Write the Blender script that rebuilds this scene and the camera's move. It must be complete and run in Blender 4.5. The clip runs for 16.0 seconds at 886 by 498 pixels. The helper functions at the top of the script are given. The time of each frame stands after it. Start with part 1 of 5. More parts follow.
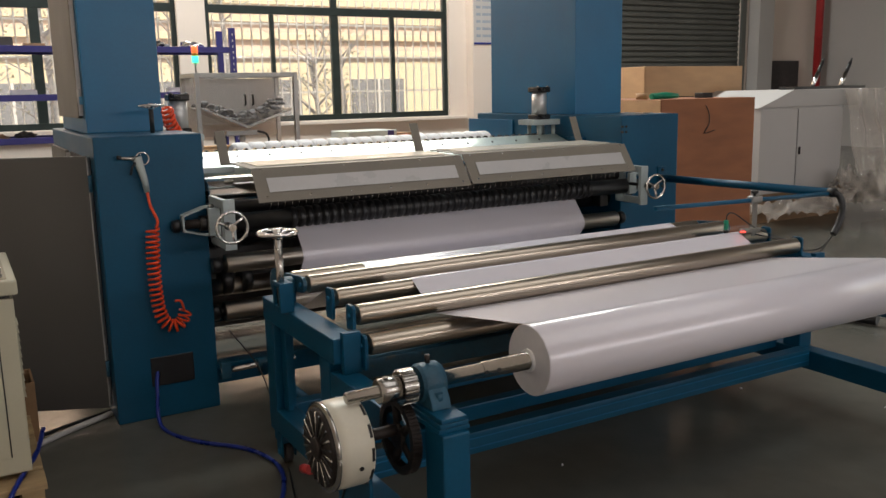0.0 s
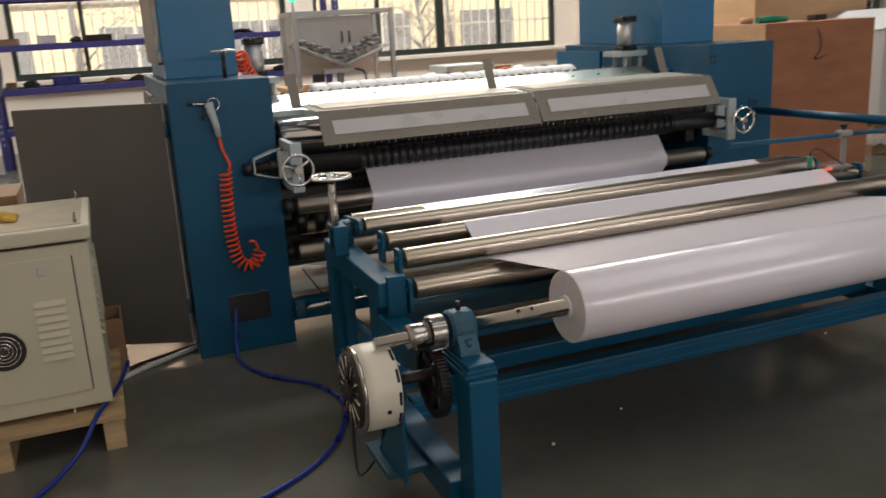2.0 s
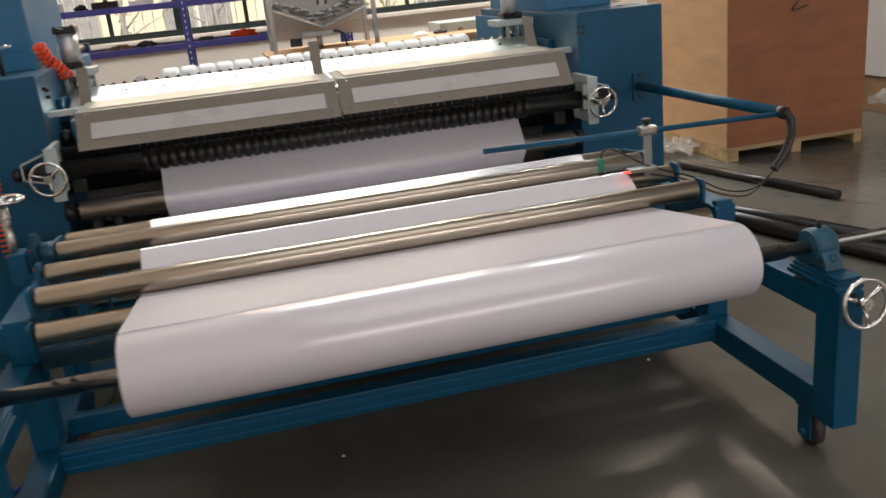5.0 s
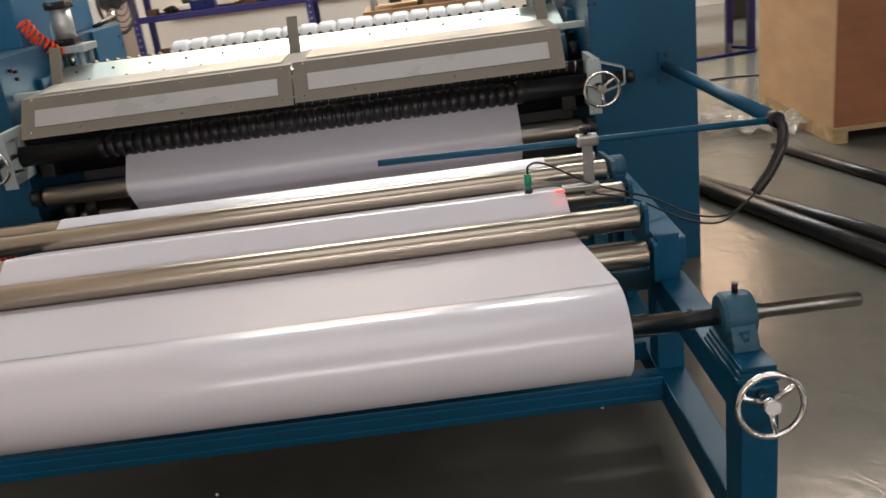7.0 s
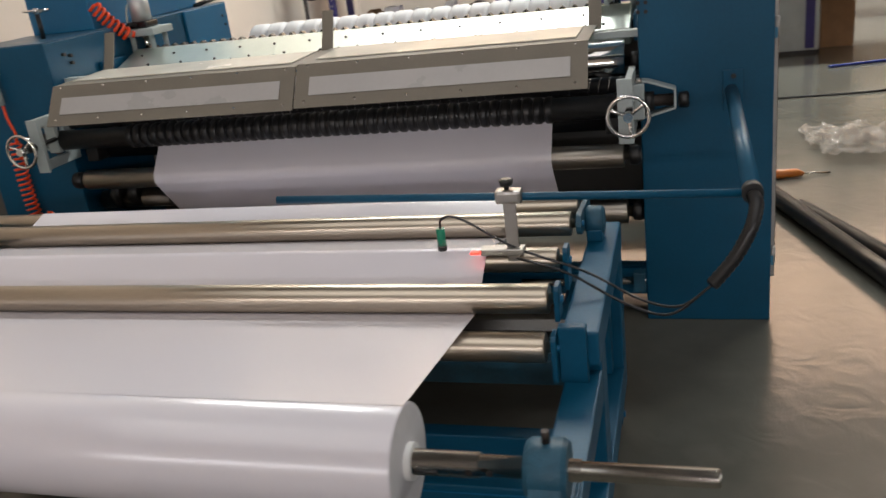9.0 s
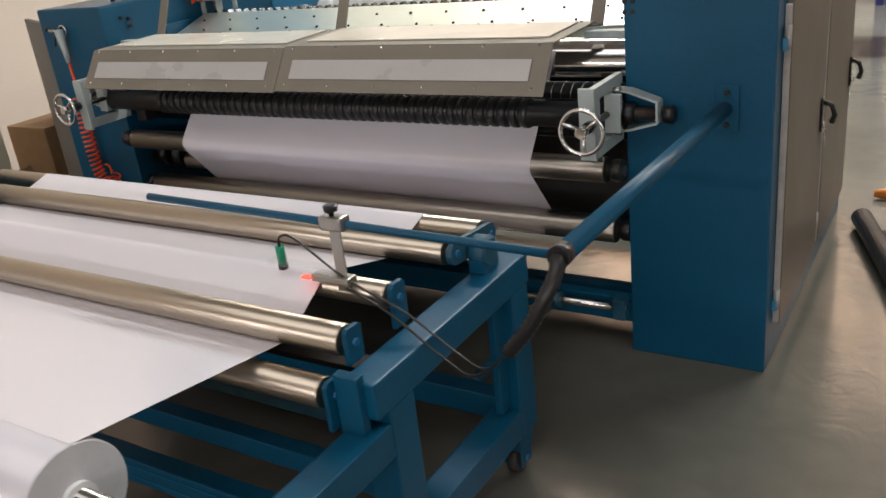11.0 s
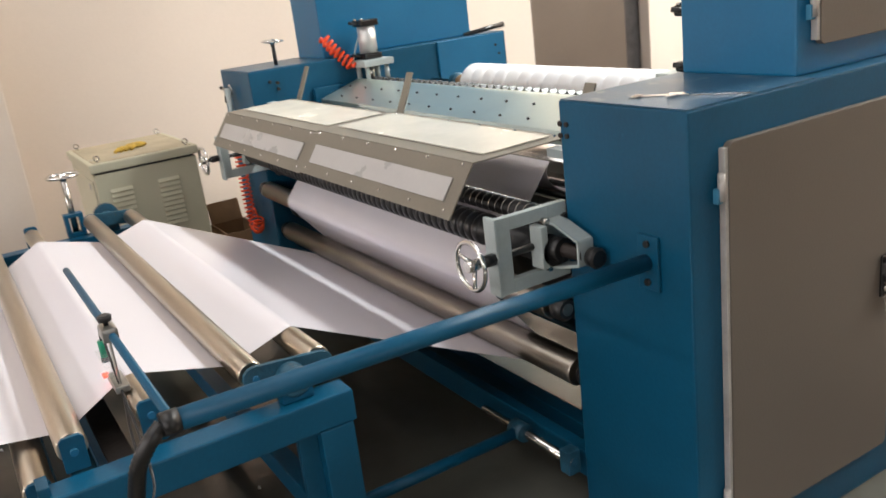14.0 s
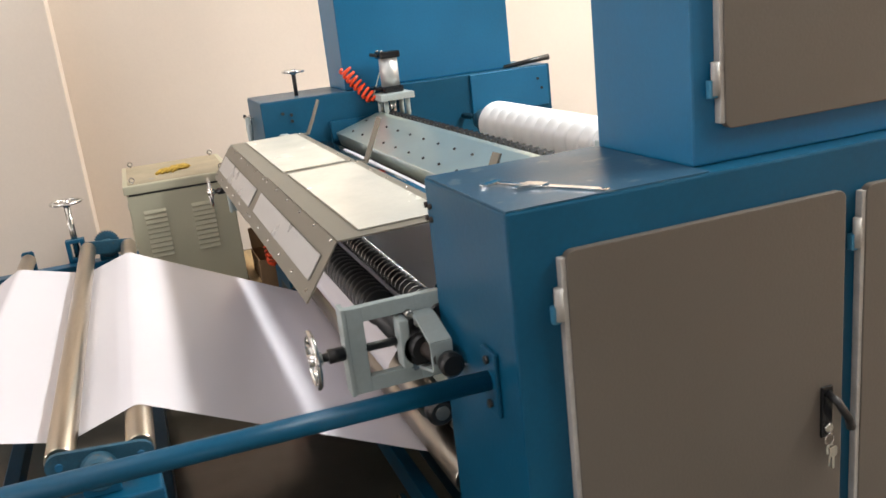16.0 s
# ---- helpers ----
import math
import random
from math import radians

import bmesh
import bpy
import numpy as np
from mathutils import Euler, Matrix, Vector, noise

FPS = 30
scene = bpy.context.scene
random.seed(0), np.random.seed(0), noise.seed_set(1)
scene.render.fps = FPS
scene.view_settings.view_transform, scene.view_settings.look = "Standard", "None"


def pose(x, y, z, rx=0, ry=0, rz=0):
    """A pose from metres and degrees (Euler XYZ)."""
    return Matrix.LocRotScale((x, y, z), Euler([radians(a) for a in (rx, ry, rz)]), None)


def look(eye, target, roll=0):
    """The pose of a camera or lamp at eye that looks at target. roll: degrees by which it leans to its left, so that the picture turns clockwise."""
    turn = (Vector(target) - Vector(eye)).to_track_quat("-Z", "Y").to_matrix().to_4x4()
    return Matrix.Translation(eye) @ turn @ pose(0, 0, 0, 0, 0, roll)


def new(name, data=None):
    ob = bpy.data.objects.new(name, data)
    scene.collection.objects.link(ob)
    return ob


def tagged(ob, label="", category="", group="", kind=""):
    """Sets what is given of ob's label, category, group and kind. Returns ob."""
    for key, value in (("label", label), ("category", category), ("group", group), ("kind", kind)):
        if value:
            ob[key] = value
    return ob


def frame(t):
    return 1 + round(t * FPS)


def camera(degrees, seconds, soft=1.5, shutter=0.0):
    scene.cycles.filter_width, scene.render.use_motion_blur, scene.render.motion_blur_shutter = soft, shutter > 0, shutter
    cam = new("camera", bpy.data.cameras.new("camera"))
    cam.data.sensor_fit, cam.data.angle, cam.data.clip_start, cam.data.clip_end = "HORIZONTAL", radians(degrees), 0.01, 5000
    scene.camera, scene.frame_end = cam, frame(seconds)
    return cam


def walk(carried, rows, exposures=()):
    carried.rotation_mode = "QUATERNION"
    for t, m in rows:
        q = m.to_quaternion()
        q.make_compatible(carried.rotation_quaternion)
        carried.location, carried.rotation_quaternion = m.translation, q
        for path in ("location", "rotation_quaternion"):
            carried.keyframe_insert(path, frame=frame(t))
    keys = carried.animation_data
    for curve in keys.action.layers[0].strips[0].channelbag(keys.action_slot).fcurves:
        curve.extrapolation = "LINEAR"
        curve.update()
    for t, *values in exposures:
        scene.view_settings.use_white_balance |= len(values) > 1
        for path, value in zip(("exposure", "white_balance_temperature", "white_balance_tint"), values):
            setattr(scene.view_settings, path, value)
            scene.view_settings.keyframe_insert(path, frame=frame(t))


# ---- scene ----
cam = camera(55.0, 16.0, shutter=0.5)
PATH = [
    (0, (2.02, 1.203, 1.387), (2.992, 2.913, 1.023), -1.2),
    (0.5, (2.023, 1.202, 1.41), (2.984, 2.915, 1.034), -1.3),
    (1, (2.04, 1.193, 1.394), (2.971, 2.91, 0.963), -1.4),
    (1.5, (2.113, 1.173, 1.395), (2.982, 2.913, 0.93), -1.8),
    (2, (2.237, 1.12, 1.413), (2.939, 2.922, 0.904), -3.2),
    (2.5, (2.397, 1.058, 1.435), (2.953, 2.889, 0.852), -5.5),
    (3, (2.598, 1.043, 1.465), (3.078, 2.884, 0.849), -5.3),
    (3.5, (2.856, 1.076, 1.499), (3.372, 2.921, 0.923), -5.0),
    (4, (3.11, 1.058, 1.484), (3.643, 2.908, 0.942), -5.1),
    (4.5, (3.422, 1.022, 1.5), (3.86, 2.891, 0.938), -5.0),
    (5, (3.716, 1.105, 1.472), (4.132, 2.962, 0.856), -5.8),
    (7.5, (4.874, 1.523, 1.484), (4.66, 3.384, 0.782), -6.8),
    (8, (5.077, 1.647, 1.48), (4.71, 3.475, 0.757), -6.3),
    (8.5, (5.238, 1.822, 1.504), (4.84, 3.635, 0.76), -7.4),
    (9, (5.476, 1.926, 1.491), (4.917, 3.711, 0.782), -7.3),
    (9.5, (5.685, 2.028, 1.498), (4.982, 3.76, 0.786), -6.8),
    (12, (6.577, 2.787, 1.513), (5.257, 4.088, 0.76), -7.1),
    (12.5, (6.767, 2.953, 1.505), (5.285, 4.09, 0.791), -6.8),
    (13, (6.944, 3.107, 1.525), (5.412, 4.193, 0.835), -6.3),
    (13.5, (6.999, 3.333, 1.545), (5.437, 4.391, 0.882), -6.1),
    (14, (7.039, 3.546, 1.567), (5.385, 4.491, 0.959), -7.1),
    (14.5, (7.167, 3.747, 1.584), (5.421, 4.536, 1.012), -6.8),
    (15, (7.204, 3.935, 1.592), (5.427, 4.652, 1.019), -7.1),
    (15.5, (7.124, 4.154, 1.596), (5.337, 4.842, 1.019), -6.6),
    (16, (7.086, 4.345, 1.597), (5.266, 4.964, 1.044), -6.5),
]
EXPOSURES = [(0.0, 0.1), (1.5, 0.15), (3.5, 0.5), (5.0, 0.3), (8.0, 0.3), (9.5, 0.18), (12.0, 0.88), (14.0, 1.05), (16.0, 1.12)]
walk(cam, [(t, look(eye, target, roll)) for t, eye, target, roll in PATH], EXPOSURES)

# ---- light ----
world = bpy.data.worlds.new("daylight")
scene.world = world
world.use_nodes = True
wn = world.node_tree.nodes
sky = wn.new("ShaderNodeTexSky")
sky.sky_type = "NISHITA"
sky.sun_disc = False
sky.sun_elevation = radians(48)
sky.sun_rotation = radians(160)
world.node_tree.links.new(sky.outputs[0], wn["Background"].inputs[0])
wn["Background"].inputs[1].default_value = 0.15


def lamp(name, kind, m, energy, colour, size=(1, 1), angle=0.5):
    data = bpy.data.lights.new(name, kind)
    data.energy, data.color = energy, colour
    if kind == "AREA":
        data.shape, data.size, data.size_y = "RECTANGLE", size[0], size[1]
    if kind == "SUN":
        data.angle = radians(angle)
    ob = new(name, data)
    ob.matrix_world = m
    return ob


lamp("sun", "SUN", look((8, -10, 20), (8, 8, 0)), 5.0, (1.0, 0.93, 0.82), angle=0.5)
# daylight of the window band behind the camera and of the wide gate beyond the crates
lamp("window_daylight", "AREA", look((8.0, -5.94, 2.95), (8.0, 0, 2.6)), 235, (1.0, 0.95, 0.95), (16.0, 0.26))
lamp("gate_daylight", "AREA", look((19.3, 4.0, 1.86), (10, 4.0, 1.4)), 50, (1.0, 0.84, 0.70), (5.0, 3.5))
# daylight of the upper lights of the tall windows and of the northern rooflight strip
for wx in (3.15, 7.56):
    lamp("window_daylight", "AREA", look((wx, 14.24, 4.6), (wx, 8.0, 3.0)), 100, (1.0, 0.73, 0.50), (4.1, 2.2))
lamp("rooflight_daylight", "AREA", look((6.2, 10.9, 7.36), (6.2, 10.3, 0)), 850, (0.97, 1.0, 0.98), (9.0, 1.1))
# added overhead fill to the south, built like a second rooflight
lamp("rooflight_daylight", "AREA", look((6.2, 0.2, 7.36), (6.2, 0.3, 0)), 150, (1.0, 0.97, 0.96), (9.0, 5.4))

# ---- materials ----


def mat(name, colour, rough=0.5, metal=0.0, var=0.15, scale=6.0, fine=60.0, bump=0.05, wear=None, wear_at=0.68, stretch=(1, 1, 1), coat=0.0, rough_var=0.12):
    m = bpy.data.materials.new(name)
    m.use_nodes = True
    n, l = m.node_tree.nodes, m.node_tree.links
    b = n["Principled BSDF"]
    tc = n.new("ShaderNodeTexCoord")
    mp = n.new("ShaderNodeMapping")
    mp.inputs["Scale"].default_value = stretch
    l.new(tc.outputs["Object"], mp.inputs[0])
    big, small = n.new("ShaderNodeTexNoise"), n.new("ShaderNodeTexNoise")
    for t, s, d in ((big, scale, 5), (small, fine, 3)):
        t.inputs["Scale"].default_value, t.inputs["Detail"].default_value = s, d
        l.new(mp.outputs[0], t.inputs["Vector"])
    add = n.new("ShaderNodeMath")
    add.operation = "MULTIPLY_ADD"
    add.inputs[1].default_value = 0.35
    l.new(small.outputs[0], add.inputs[0])
    l.new(big.outputs[0], add.inputs[2])
    ramp = n.new("ShaderNodeValToRGB")
    ramp.color_ramp.elements[0].position, ramp.color_ramp.elements[1].position = 0.45, 0.9
    ramp.color_ramp.elements[0].color = (*[c * (1 - var) for c in colour], 1)
    ramp.color_ramp.elements[1].color = (*[min(1, c * (1 + var)) for c in colour], 1)
    l.new(add.outputs[0], ramp.inputs[0])
    last = ramp.outputs[0]
    if wear:
        wn_ = n.new("ShaderNodeTexNoise")
        wn_.inputs["Scale"].default_value, wn_.inputs["Detail"].default_value = scale * 2.3, 8
        l.new(mp.outputs[0], wn_.inputs["Vector"])
        wr = n.new("ShaderNodeValToRGB")
        wr.color_ramp.elements[0].position, wr.color_ramp.elements[1].position = wear_at, wear_at + 0.06
        l.new(wn_.outputs[0], wr.inputs[0])
        mix = n.new("ShaderNodeMix")
        mix.data_type = "RGBA"
        l.new(wr.outputs[0], mix.inputs[0])
        l.new(last, mix.inputs[6])
        mix.inputs[7].default_value = (*wear, 1)
        last = mix.outputs[2]
    l.new(last, b.inputs["Base Color"])
    rr = n.new("ShaderNodeMapRange")
    rr.inputs["To Min"].default_value, rr.inputs["To Max"].default_value = max(0.02, rough - rough_var), min(1, rough + rough_var)
    l.new(big.outputs[0], rr.inputs[0])
    l.new(rr.outputs[0], b.inputs["Roughness"])
    b.inputs["Metallic"].default_value = metal
    b.inputs["Coat Weight"].default_value = coat
    if bump:
        bp = n.new("ShaderNodeBump")
        bp.inputs["Strength"].default_value, bp.inputs["Distance"].default_value = bump, 0.004
        l.new(small.outputs[0], bp.inputs["Height"])
        l.new(bp.outputs[0], b.inputs["Normal"])
    return m


def glow(name, colour, strength):
    m = bpy.data.materials.new(name)
    m.use_nodes = True
    b = m.node_tree.nodes["Principled BSDF"]
    b.inputs["Base Color"].default_value = (*colour, 1)
    b.inputs["Emission Color"].default_value = (*colour, 1)
    b.inputs["Emission Strength"].default_value = strength
    return m


def clear(name, colour=(1, 1, 1), rough=0.03, alpha=0.12, milky=0.0):
    """A thin sheet: mostly seen through, with gloss."""
    m = bpy.data.materials.new(name)
    m.use_nodes = True
    n, l = m.node_tree.nodes, m.node_tree.links
    b = n["Principled BSDF"]
    b.inputs["Base Color"].default_value = (*colour, 1)
    b.inputs["Roughness"].default_value = rough
    t = n.new("ShaderNodeBsdfTransparent")
    mix = n.new("ShaderNodeMixShader")
    noise_t = n.new("ShaderNodeTexNoise")
    noise_t.inputs["Scale"].default_value = 5.0
    mr = n.new("ShaderNodeMapRange")
    mr.inputs["To Min"].default_value, mr.inputs["To Max"].default_value = alpha * 0.6, min(1, alpha * 1.4)
    l.new(noise_t.outputs[0], mr.inputs[0])
    l.new(mr.outputs[0], mix.inputs[0])
    l.new(t.outputs[0], mix.inputs[1])
    l.new(b.outputs[0], mix.inputs[2])
    l.new(mix.outputs[0], n["Material Output"].inputs[0])
    return m


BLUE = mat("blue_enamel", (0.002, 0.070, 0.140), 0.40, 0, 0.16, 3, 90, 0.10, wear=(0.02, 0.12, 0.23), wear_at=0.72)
# the same blue enamel, brightened where light falls; the light is in the colour
BLUE_LIT = mat("blue_enamel_lit", (0.003, 0.12, 0.255), 0.40, 0, 0.12, 2.5, 90, 0.08)
BLUE.node_tree.nodes["Principled BSDF"].inputs["IOR"].default_value = 1.38
BLUE_DULL = mat("blue_cast_paint", (0.012, 0.075, 0.125), 0.5, 0, 0.3, 14, 120, 0.3, wear=(0.05, 0.07, 0.075), wear_at=0.64)
STEELTOP = mat("scuffed_blue_steel", (0.035, 0.10, 0.165), 0.35, 0.25, 0.25, 7, 80, 0.1, wear=(0.14, 0.19, 0.23), wear_at=0.6)
GREY = mat("grey_door_paint", (0.115, 0.098, 0.082), 0.46, 0, 0.05, 2.5, 140, 0.10)
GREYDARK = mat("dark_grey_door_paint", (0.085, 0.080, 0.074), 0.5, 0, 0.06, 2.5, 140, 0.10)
EDGE = mat("pale_door_edge", (0.42, 0.40, 0.38), 0.45, 0.2, 0.15, 20, 120, 0.1)
ROLLER = mat("brushed_roller_steel", (0.52, 0.455, 0.37), 0.31, 1.0, 0.12, 3, 80, 0.04, stretch=(0.4, 6, 6), rough_var=0.06)
DULLROLL = mat("dull_roller_steel", (0.36, 0.33, 0.29), 0.33, 1.0, 0.15, 4, 60, 0.05, stretch=(0.4, 5, 5), rough_var=0.08)
CHROME = mat("chrome", (0.72, 0.71, 0.69), 0.12, 1.0, 0.06, 8, 60, 0.02, rough_var=0.05)
DRUM = mat("satin_drum_steel", (0.60, 0.60, 0.59), 0.42, 0.6, 0.05, 3, 80, 0.03, stretch=(0.4, 5, 5), rough_var=0.05)
STEEL = mat("machined_steel", (0.46, 0.44, 0.41), 0.22, 1.0, 0.15, 9, 120, 0.06, rough_var=0.08)
GALV = mat("galvanised_sheet", (0.66, 0.73, 0.67), 0.33, 0.85, 0.04, 7, 40, 0.02, rough_var=0.04)
PLATE = mat("pale_green_grey_plate", (0.40, 0.46, 0.46), 0.45, 0.15, 0.1, 8, 90, 0.06)
BLACK = mat("black_rubber", (0.010, 0.010, 0.011), 0.36, 0, 0.3, 12, 90, 0.1)
BLACKGLOSS = mat("black_anodised", (0.012, 0.012, 0.013), 0.22, 0.1, 0.2, 12, 90, 0.04)
DARKIRON = mat("dark_cast_iron", (0.035, 0.027, 0.024), 0.55, 0.5, 0.3, 15, 100, 0.2)
PAPER = mat("white_coated_paper", (0.74, 0.715, 0.77), 0.23, 0, 0.015, 1.2, 300, 0.0, rough_var=0.012)
PAPER.node_tree.nodes["Principled BSDF"].inputs["IOR"].default_value = 1.85
PAPER_END = mat("paper_edge_layers", (0.62, 0.61, 0.63), 0.7, 0, 0.05, 30, 200, 0.1)
PAPER_WHITE = mat("bleached_paper", (0.86, 0.86, 0.86), 0.5, 0, 0.02, 4, 60, 0.05)
CARD = mat("brown_cardboard", (0.25, 0.15, 0.078), 0.8, 0, 0.15, 10, 120, 0.15)
TAPE = mat("taupe_guard_frame", (0.205, 0.185, 0.15), 0.55, 0, 0.08, 6, 120, 0.1)
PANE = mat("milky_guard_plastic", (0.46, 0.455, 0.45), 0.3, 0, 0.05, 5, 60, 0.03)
# guard plastic for the upward panes, lightened to carry the light from above
PANE_LIT = mat("milky_guard_plastic_lit", (0.70, 0.67, 0.58), 0.24, 0, 0.05, 5, 60, 0.03)
ORANGE = mat("orange_hose", (0.80, 0.07, 0.012), 0.35, 0, 0.12, 20, 90, 0.03)
BLUEHOSE = mat("blue_air_hose", (0.004, 0.02, 0.22), 0.3, 0, 0.15, 20, 90, 0.03)
CREAM = mat("cream_cabinet_paint", (0.52, 0.49, 0.36), 0.45, 0, 0.05, 3, 130, 0.10, wear=(0.42, 0.37, 0.26), wear_at=0.72)
WOOD = mat("pallet_pine", (0.44, 0.31, 0.16), 0.75, 0, 0.3, 3, 60, 0.25, stretch=(0.6, 6, 6))
PLY_RED = mat("red_brown_plywood", (0.30, 0.115, 0.05), 0.6, 0, 0.18, 2.5, 50, 0.10, stretch=(1, 1, 4))
PLY = mat("pale_plywood", (0.50, 0.31, 0.165), 0.65, 0, 0.14, 2.5, 60, 0.10, stretch=(1, 1, 3))
WHITE = mat("white_cabinet_paint", (0.47, 0.455, 0.44), 0.45, 0, 0.03, 2, 120, 0.05)
BRAKEW = mat("ivory_brake_paint", (0.62, 0.58, 0.47), 0.4, 0, 0.05, 6, 100, 0.05)
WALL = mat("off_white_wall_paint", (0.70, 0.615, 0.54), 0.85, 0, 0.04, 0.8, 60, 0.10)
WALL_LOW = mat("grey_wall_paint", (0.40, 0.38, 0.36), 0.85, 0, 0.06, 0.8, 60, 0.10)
# ceiling is out of view; darkened to cut the bounced light in the hall
CEIL = mat("dark_unseen_ceiling", (0.20, 0.195, 0.19), 0.9, 0, 0.05, 0.8, 60, 0.05)
FRAME = mat("dark_green_window_frame", (0.018, 0.028, 0.026), 0.4, 0.3, 0.2, 8, 90, 0.05)
SHUTTER = mat("grey_shutter_steel", (0.115, 0.115, 0.105), 0.45, 0.3, 0.12, 2, 60, 0.08)
SHELFB = mat("violet_blue_shelf_steel", (0.030, 0.028, 0.155), 0.45, 0.1, 0.15, 6, 90, 0.05)
RED = mat("red_pipe_paint", (0.36, 0.018, 0.02), 0.4, 0, 0.1, 6, 90, 0.05)
ALU = mat("aluminium_profile", (0.36, 0.35, 0.33), 0.35, 0.9, 0.08, 8, 90, 0.04)
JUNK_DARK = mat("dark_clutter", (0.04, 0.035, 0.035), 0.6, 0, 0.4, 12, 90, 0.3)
GREENP = mat("green_sensor_plastic", (0.0, 0.22, 0.12), 0.35, 0, 0.1, 20, 90, 0.02)
YELLOWG = mat("yellow_glove_cloth", (0.55, 0.36, 0.06), 0.85, 0, 0.3, 30, 200, 0.4)
FACADE = mat("yellow_facade_plaster", (0.80, 0.66, 0.42), 0.9, 0, 0.06, 0.8, 20, 0.1)
FACADE2 = mat("pale_facade_tiles", (0.66, 0.50, 0.38), 0.9, 0, 0.08, 0.8, 20, 0.1)
LEAF = mat("pale_leaves", (0.62, 0.56, 0.36), 0.6, 0, 0.4, 5, 30, 0.1)
BARK = mat("pale_branches", (0.62, 0.56, 0.50), 0.8, 0, 0.2, 9, 60, 0.2)
GRILLE = mat("white_grille_paint", (0.74, 0.68, 0.60), 0.5, 0, 0.05, 9, 60, 0.05)
CLEAR = clear("clear_acrylic", alpha=0.06)
FILM = clear("crumpled_clear_film", (0.66, 0.61, 0.55), 0.09, 0.30)
GLASS = clear("window_glass", alpha=0.05)
LED = glow("red_sensor_light", (1.0, 0.05, 0.03), 2.0)
LAMP_R = glow("red_beacon_light", (1.0, 0.12, 0.03), 1.6)
LAMP_G = glow("green_beacon_light", (0.05, 0.9, 0.45), 1.6)
LAMP_Y = mat("amber_beacon_lens", (0.75, 0.33, 0.03), 0.3)


def floor_material():
    """Grey-green epoxy, scuffed, patchily glossy and slightly rippled; a copper specular tint imitates warm window
    glare.
    """
    m = mat("grey_epoxy_floor", (0.118, 0.117, 0.100), 0.17, 0, 0.18, 0.9, 9, 0.10, wear=(0.135, 0.13, 0.112), wear_at=0.66, rough_var=0.10)
    n, l = m.node_tree.nodes, m.node_tree.links
    b = n["Principled BSDF"]
    b.inputs["IOR"].default_value = 1.43
    # colour of the reflected sunlit facade, put into the floor's gloss
    b.inputs["Specular Tint"].default_value = (1.0, 0.62, 0.42, 1)
    tc = n.new("ShaderNodeTexCoord")
    scuff = n.new("ShaderNodeTexNoise")
    scuff.inputs["Scale"].default_value, scuff.inputs["Detail"].default_value, scuff.inputs["Distortion"].default_value = 7.0, 9, 1.6
    l.new(tc.outputs["Object"], scuff.inputs["Vector"])
    ripple = n.new("ShaderNodeBump")
    ripple.inputs["Strength"].default_value, ripple.inputs["Distance"].default_value = 0.16, 0.012
    l.new(scuff.outputs[0], ripple.inputs["Height"])
    l.new(ripple.outputs[0], b.inputs["Normal"])
    return m


FLOOR = floor_material()

# ---- building helpers ----
BASE = {}


def link(name, bm, material, smooth=False):
    me = bpy.data.meshes.new(name)
    if smooth:
        for f in bm.faces:
            f.smooth = True
    bm.normal_update()
    bm.to_mesh(me)
    bm.free()
    for m_ in material if isinstance(material, (list, tuple)) else (material,):
        me.materials.append(m_)
    return new(name, me)


def thing(name, base, label, category, group="", kind=""):
    """An empty at the thing's base that holds its parts."""
    e = new(name)
    e.location = base
    e.empty_display_size = 0.05
    BASE[e.name] = Vector(base)
    return tagged(e, label, category, group, kind)


def part(name, bm, material, parent, label="", smooth=False):
    """One mesh under a thing or a part; bm is in world places."""
    off = BASE[parent.name]
    bmesh.ops.translate(bm, verts=bm.verts, vec=-off)
    ob = link(name, bm, material, smooth)
    ob.parent = parent
    BASE[ob.name] = off
    return tagged(ob, label)


def solo(name, bm, material, label, category, kind="", group="", smooth=False):
    """A thing that is one mesh, its origin at its lowest middle."""
    vs = [v.co for v in bm.verts]
    lo = [min(v[i] for v in vs) for i in range(3)]
    hi = [max(v[i] for v in vs) for i in range(3)]
    o = Vector(((lo[0] + hi[0]) / 2, (lo[1] + hi[1]) / 2, lo[2]))
    bmesh.ops.translate(bm, verts=bm.verts, vec=-o)
    ob = link(name, bm, material, smooth)
    ob.location = o
    BASE[ob.name] = o
    return tagged(ob, label, category, group, kind)


def box(x0, x1, y0, y1, z0, z1, bevel=0.0, bm=None):
    bm0 = bmesh.new()
    bmesh.ops.create_cube(bm0, size=1)
    for v in bm0.verts:
        v.co = Vector((x0 + (v.co.x + 0.5) * (x1 - x0), y0 + (v.co.y + 0.5) * (y1 - y0), z0 + (v.co.z + 0.5) * (z1 - z0)))
    if bevel:
        bmesh.ops.bevel(bm0, geom=bm0.edges[:], offset=bevel, segments=2, affect="EDGES", profile=0.6)
    return merge(bm, bm0)


def merge(bm, other):
    if bm is None:
        return other
    me = bpy.data.meshes.new("tmp")
    other.to_mesh(me)
    other.free()
    bm.from_mesh(me)
    bpy.data.meshes.remove(me)
    return bm


def frame_of(d):
    d = Vector(d).normalized()
    up = Vector((0, 0, 1)) if abs(d.z) < 0.95 else Vector((0, 1, 0))
    u = d.cross(up).normalized()
    return u, u.cross(d).normalized()


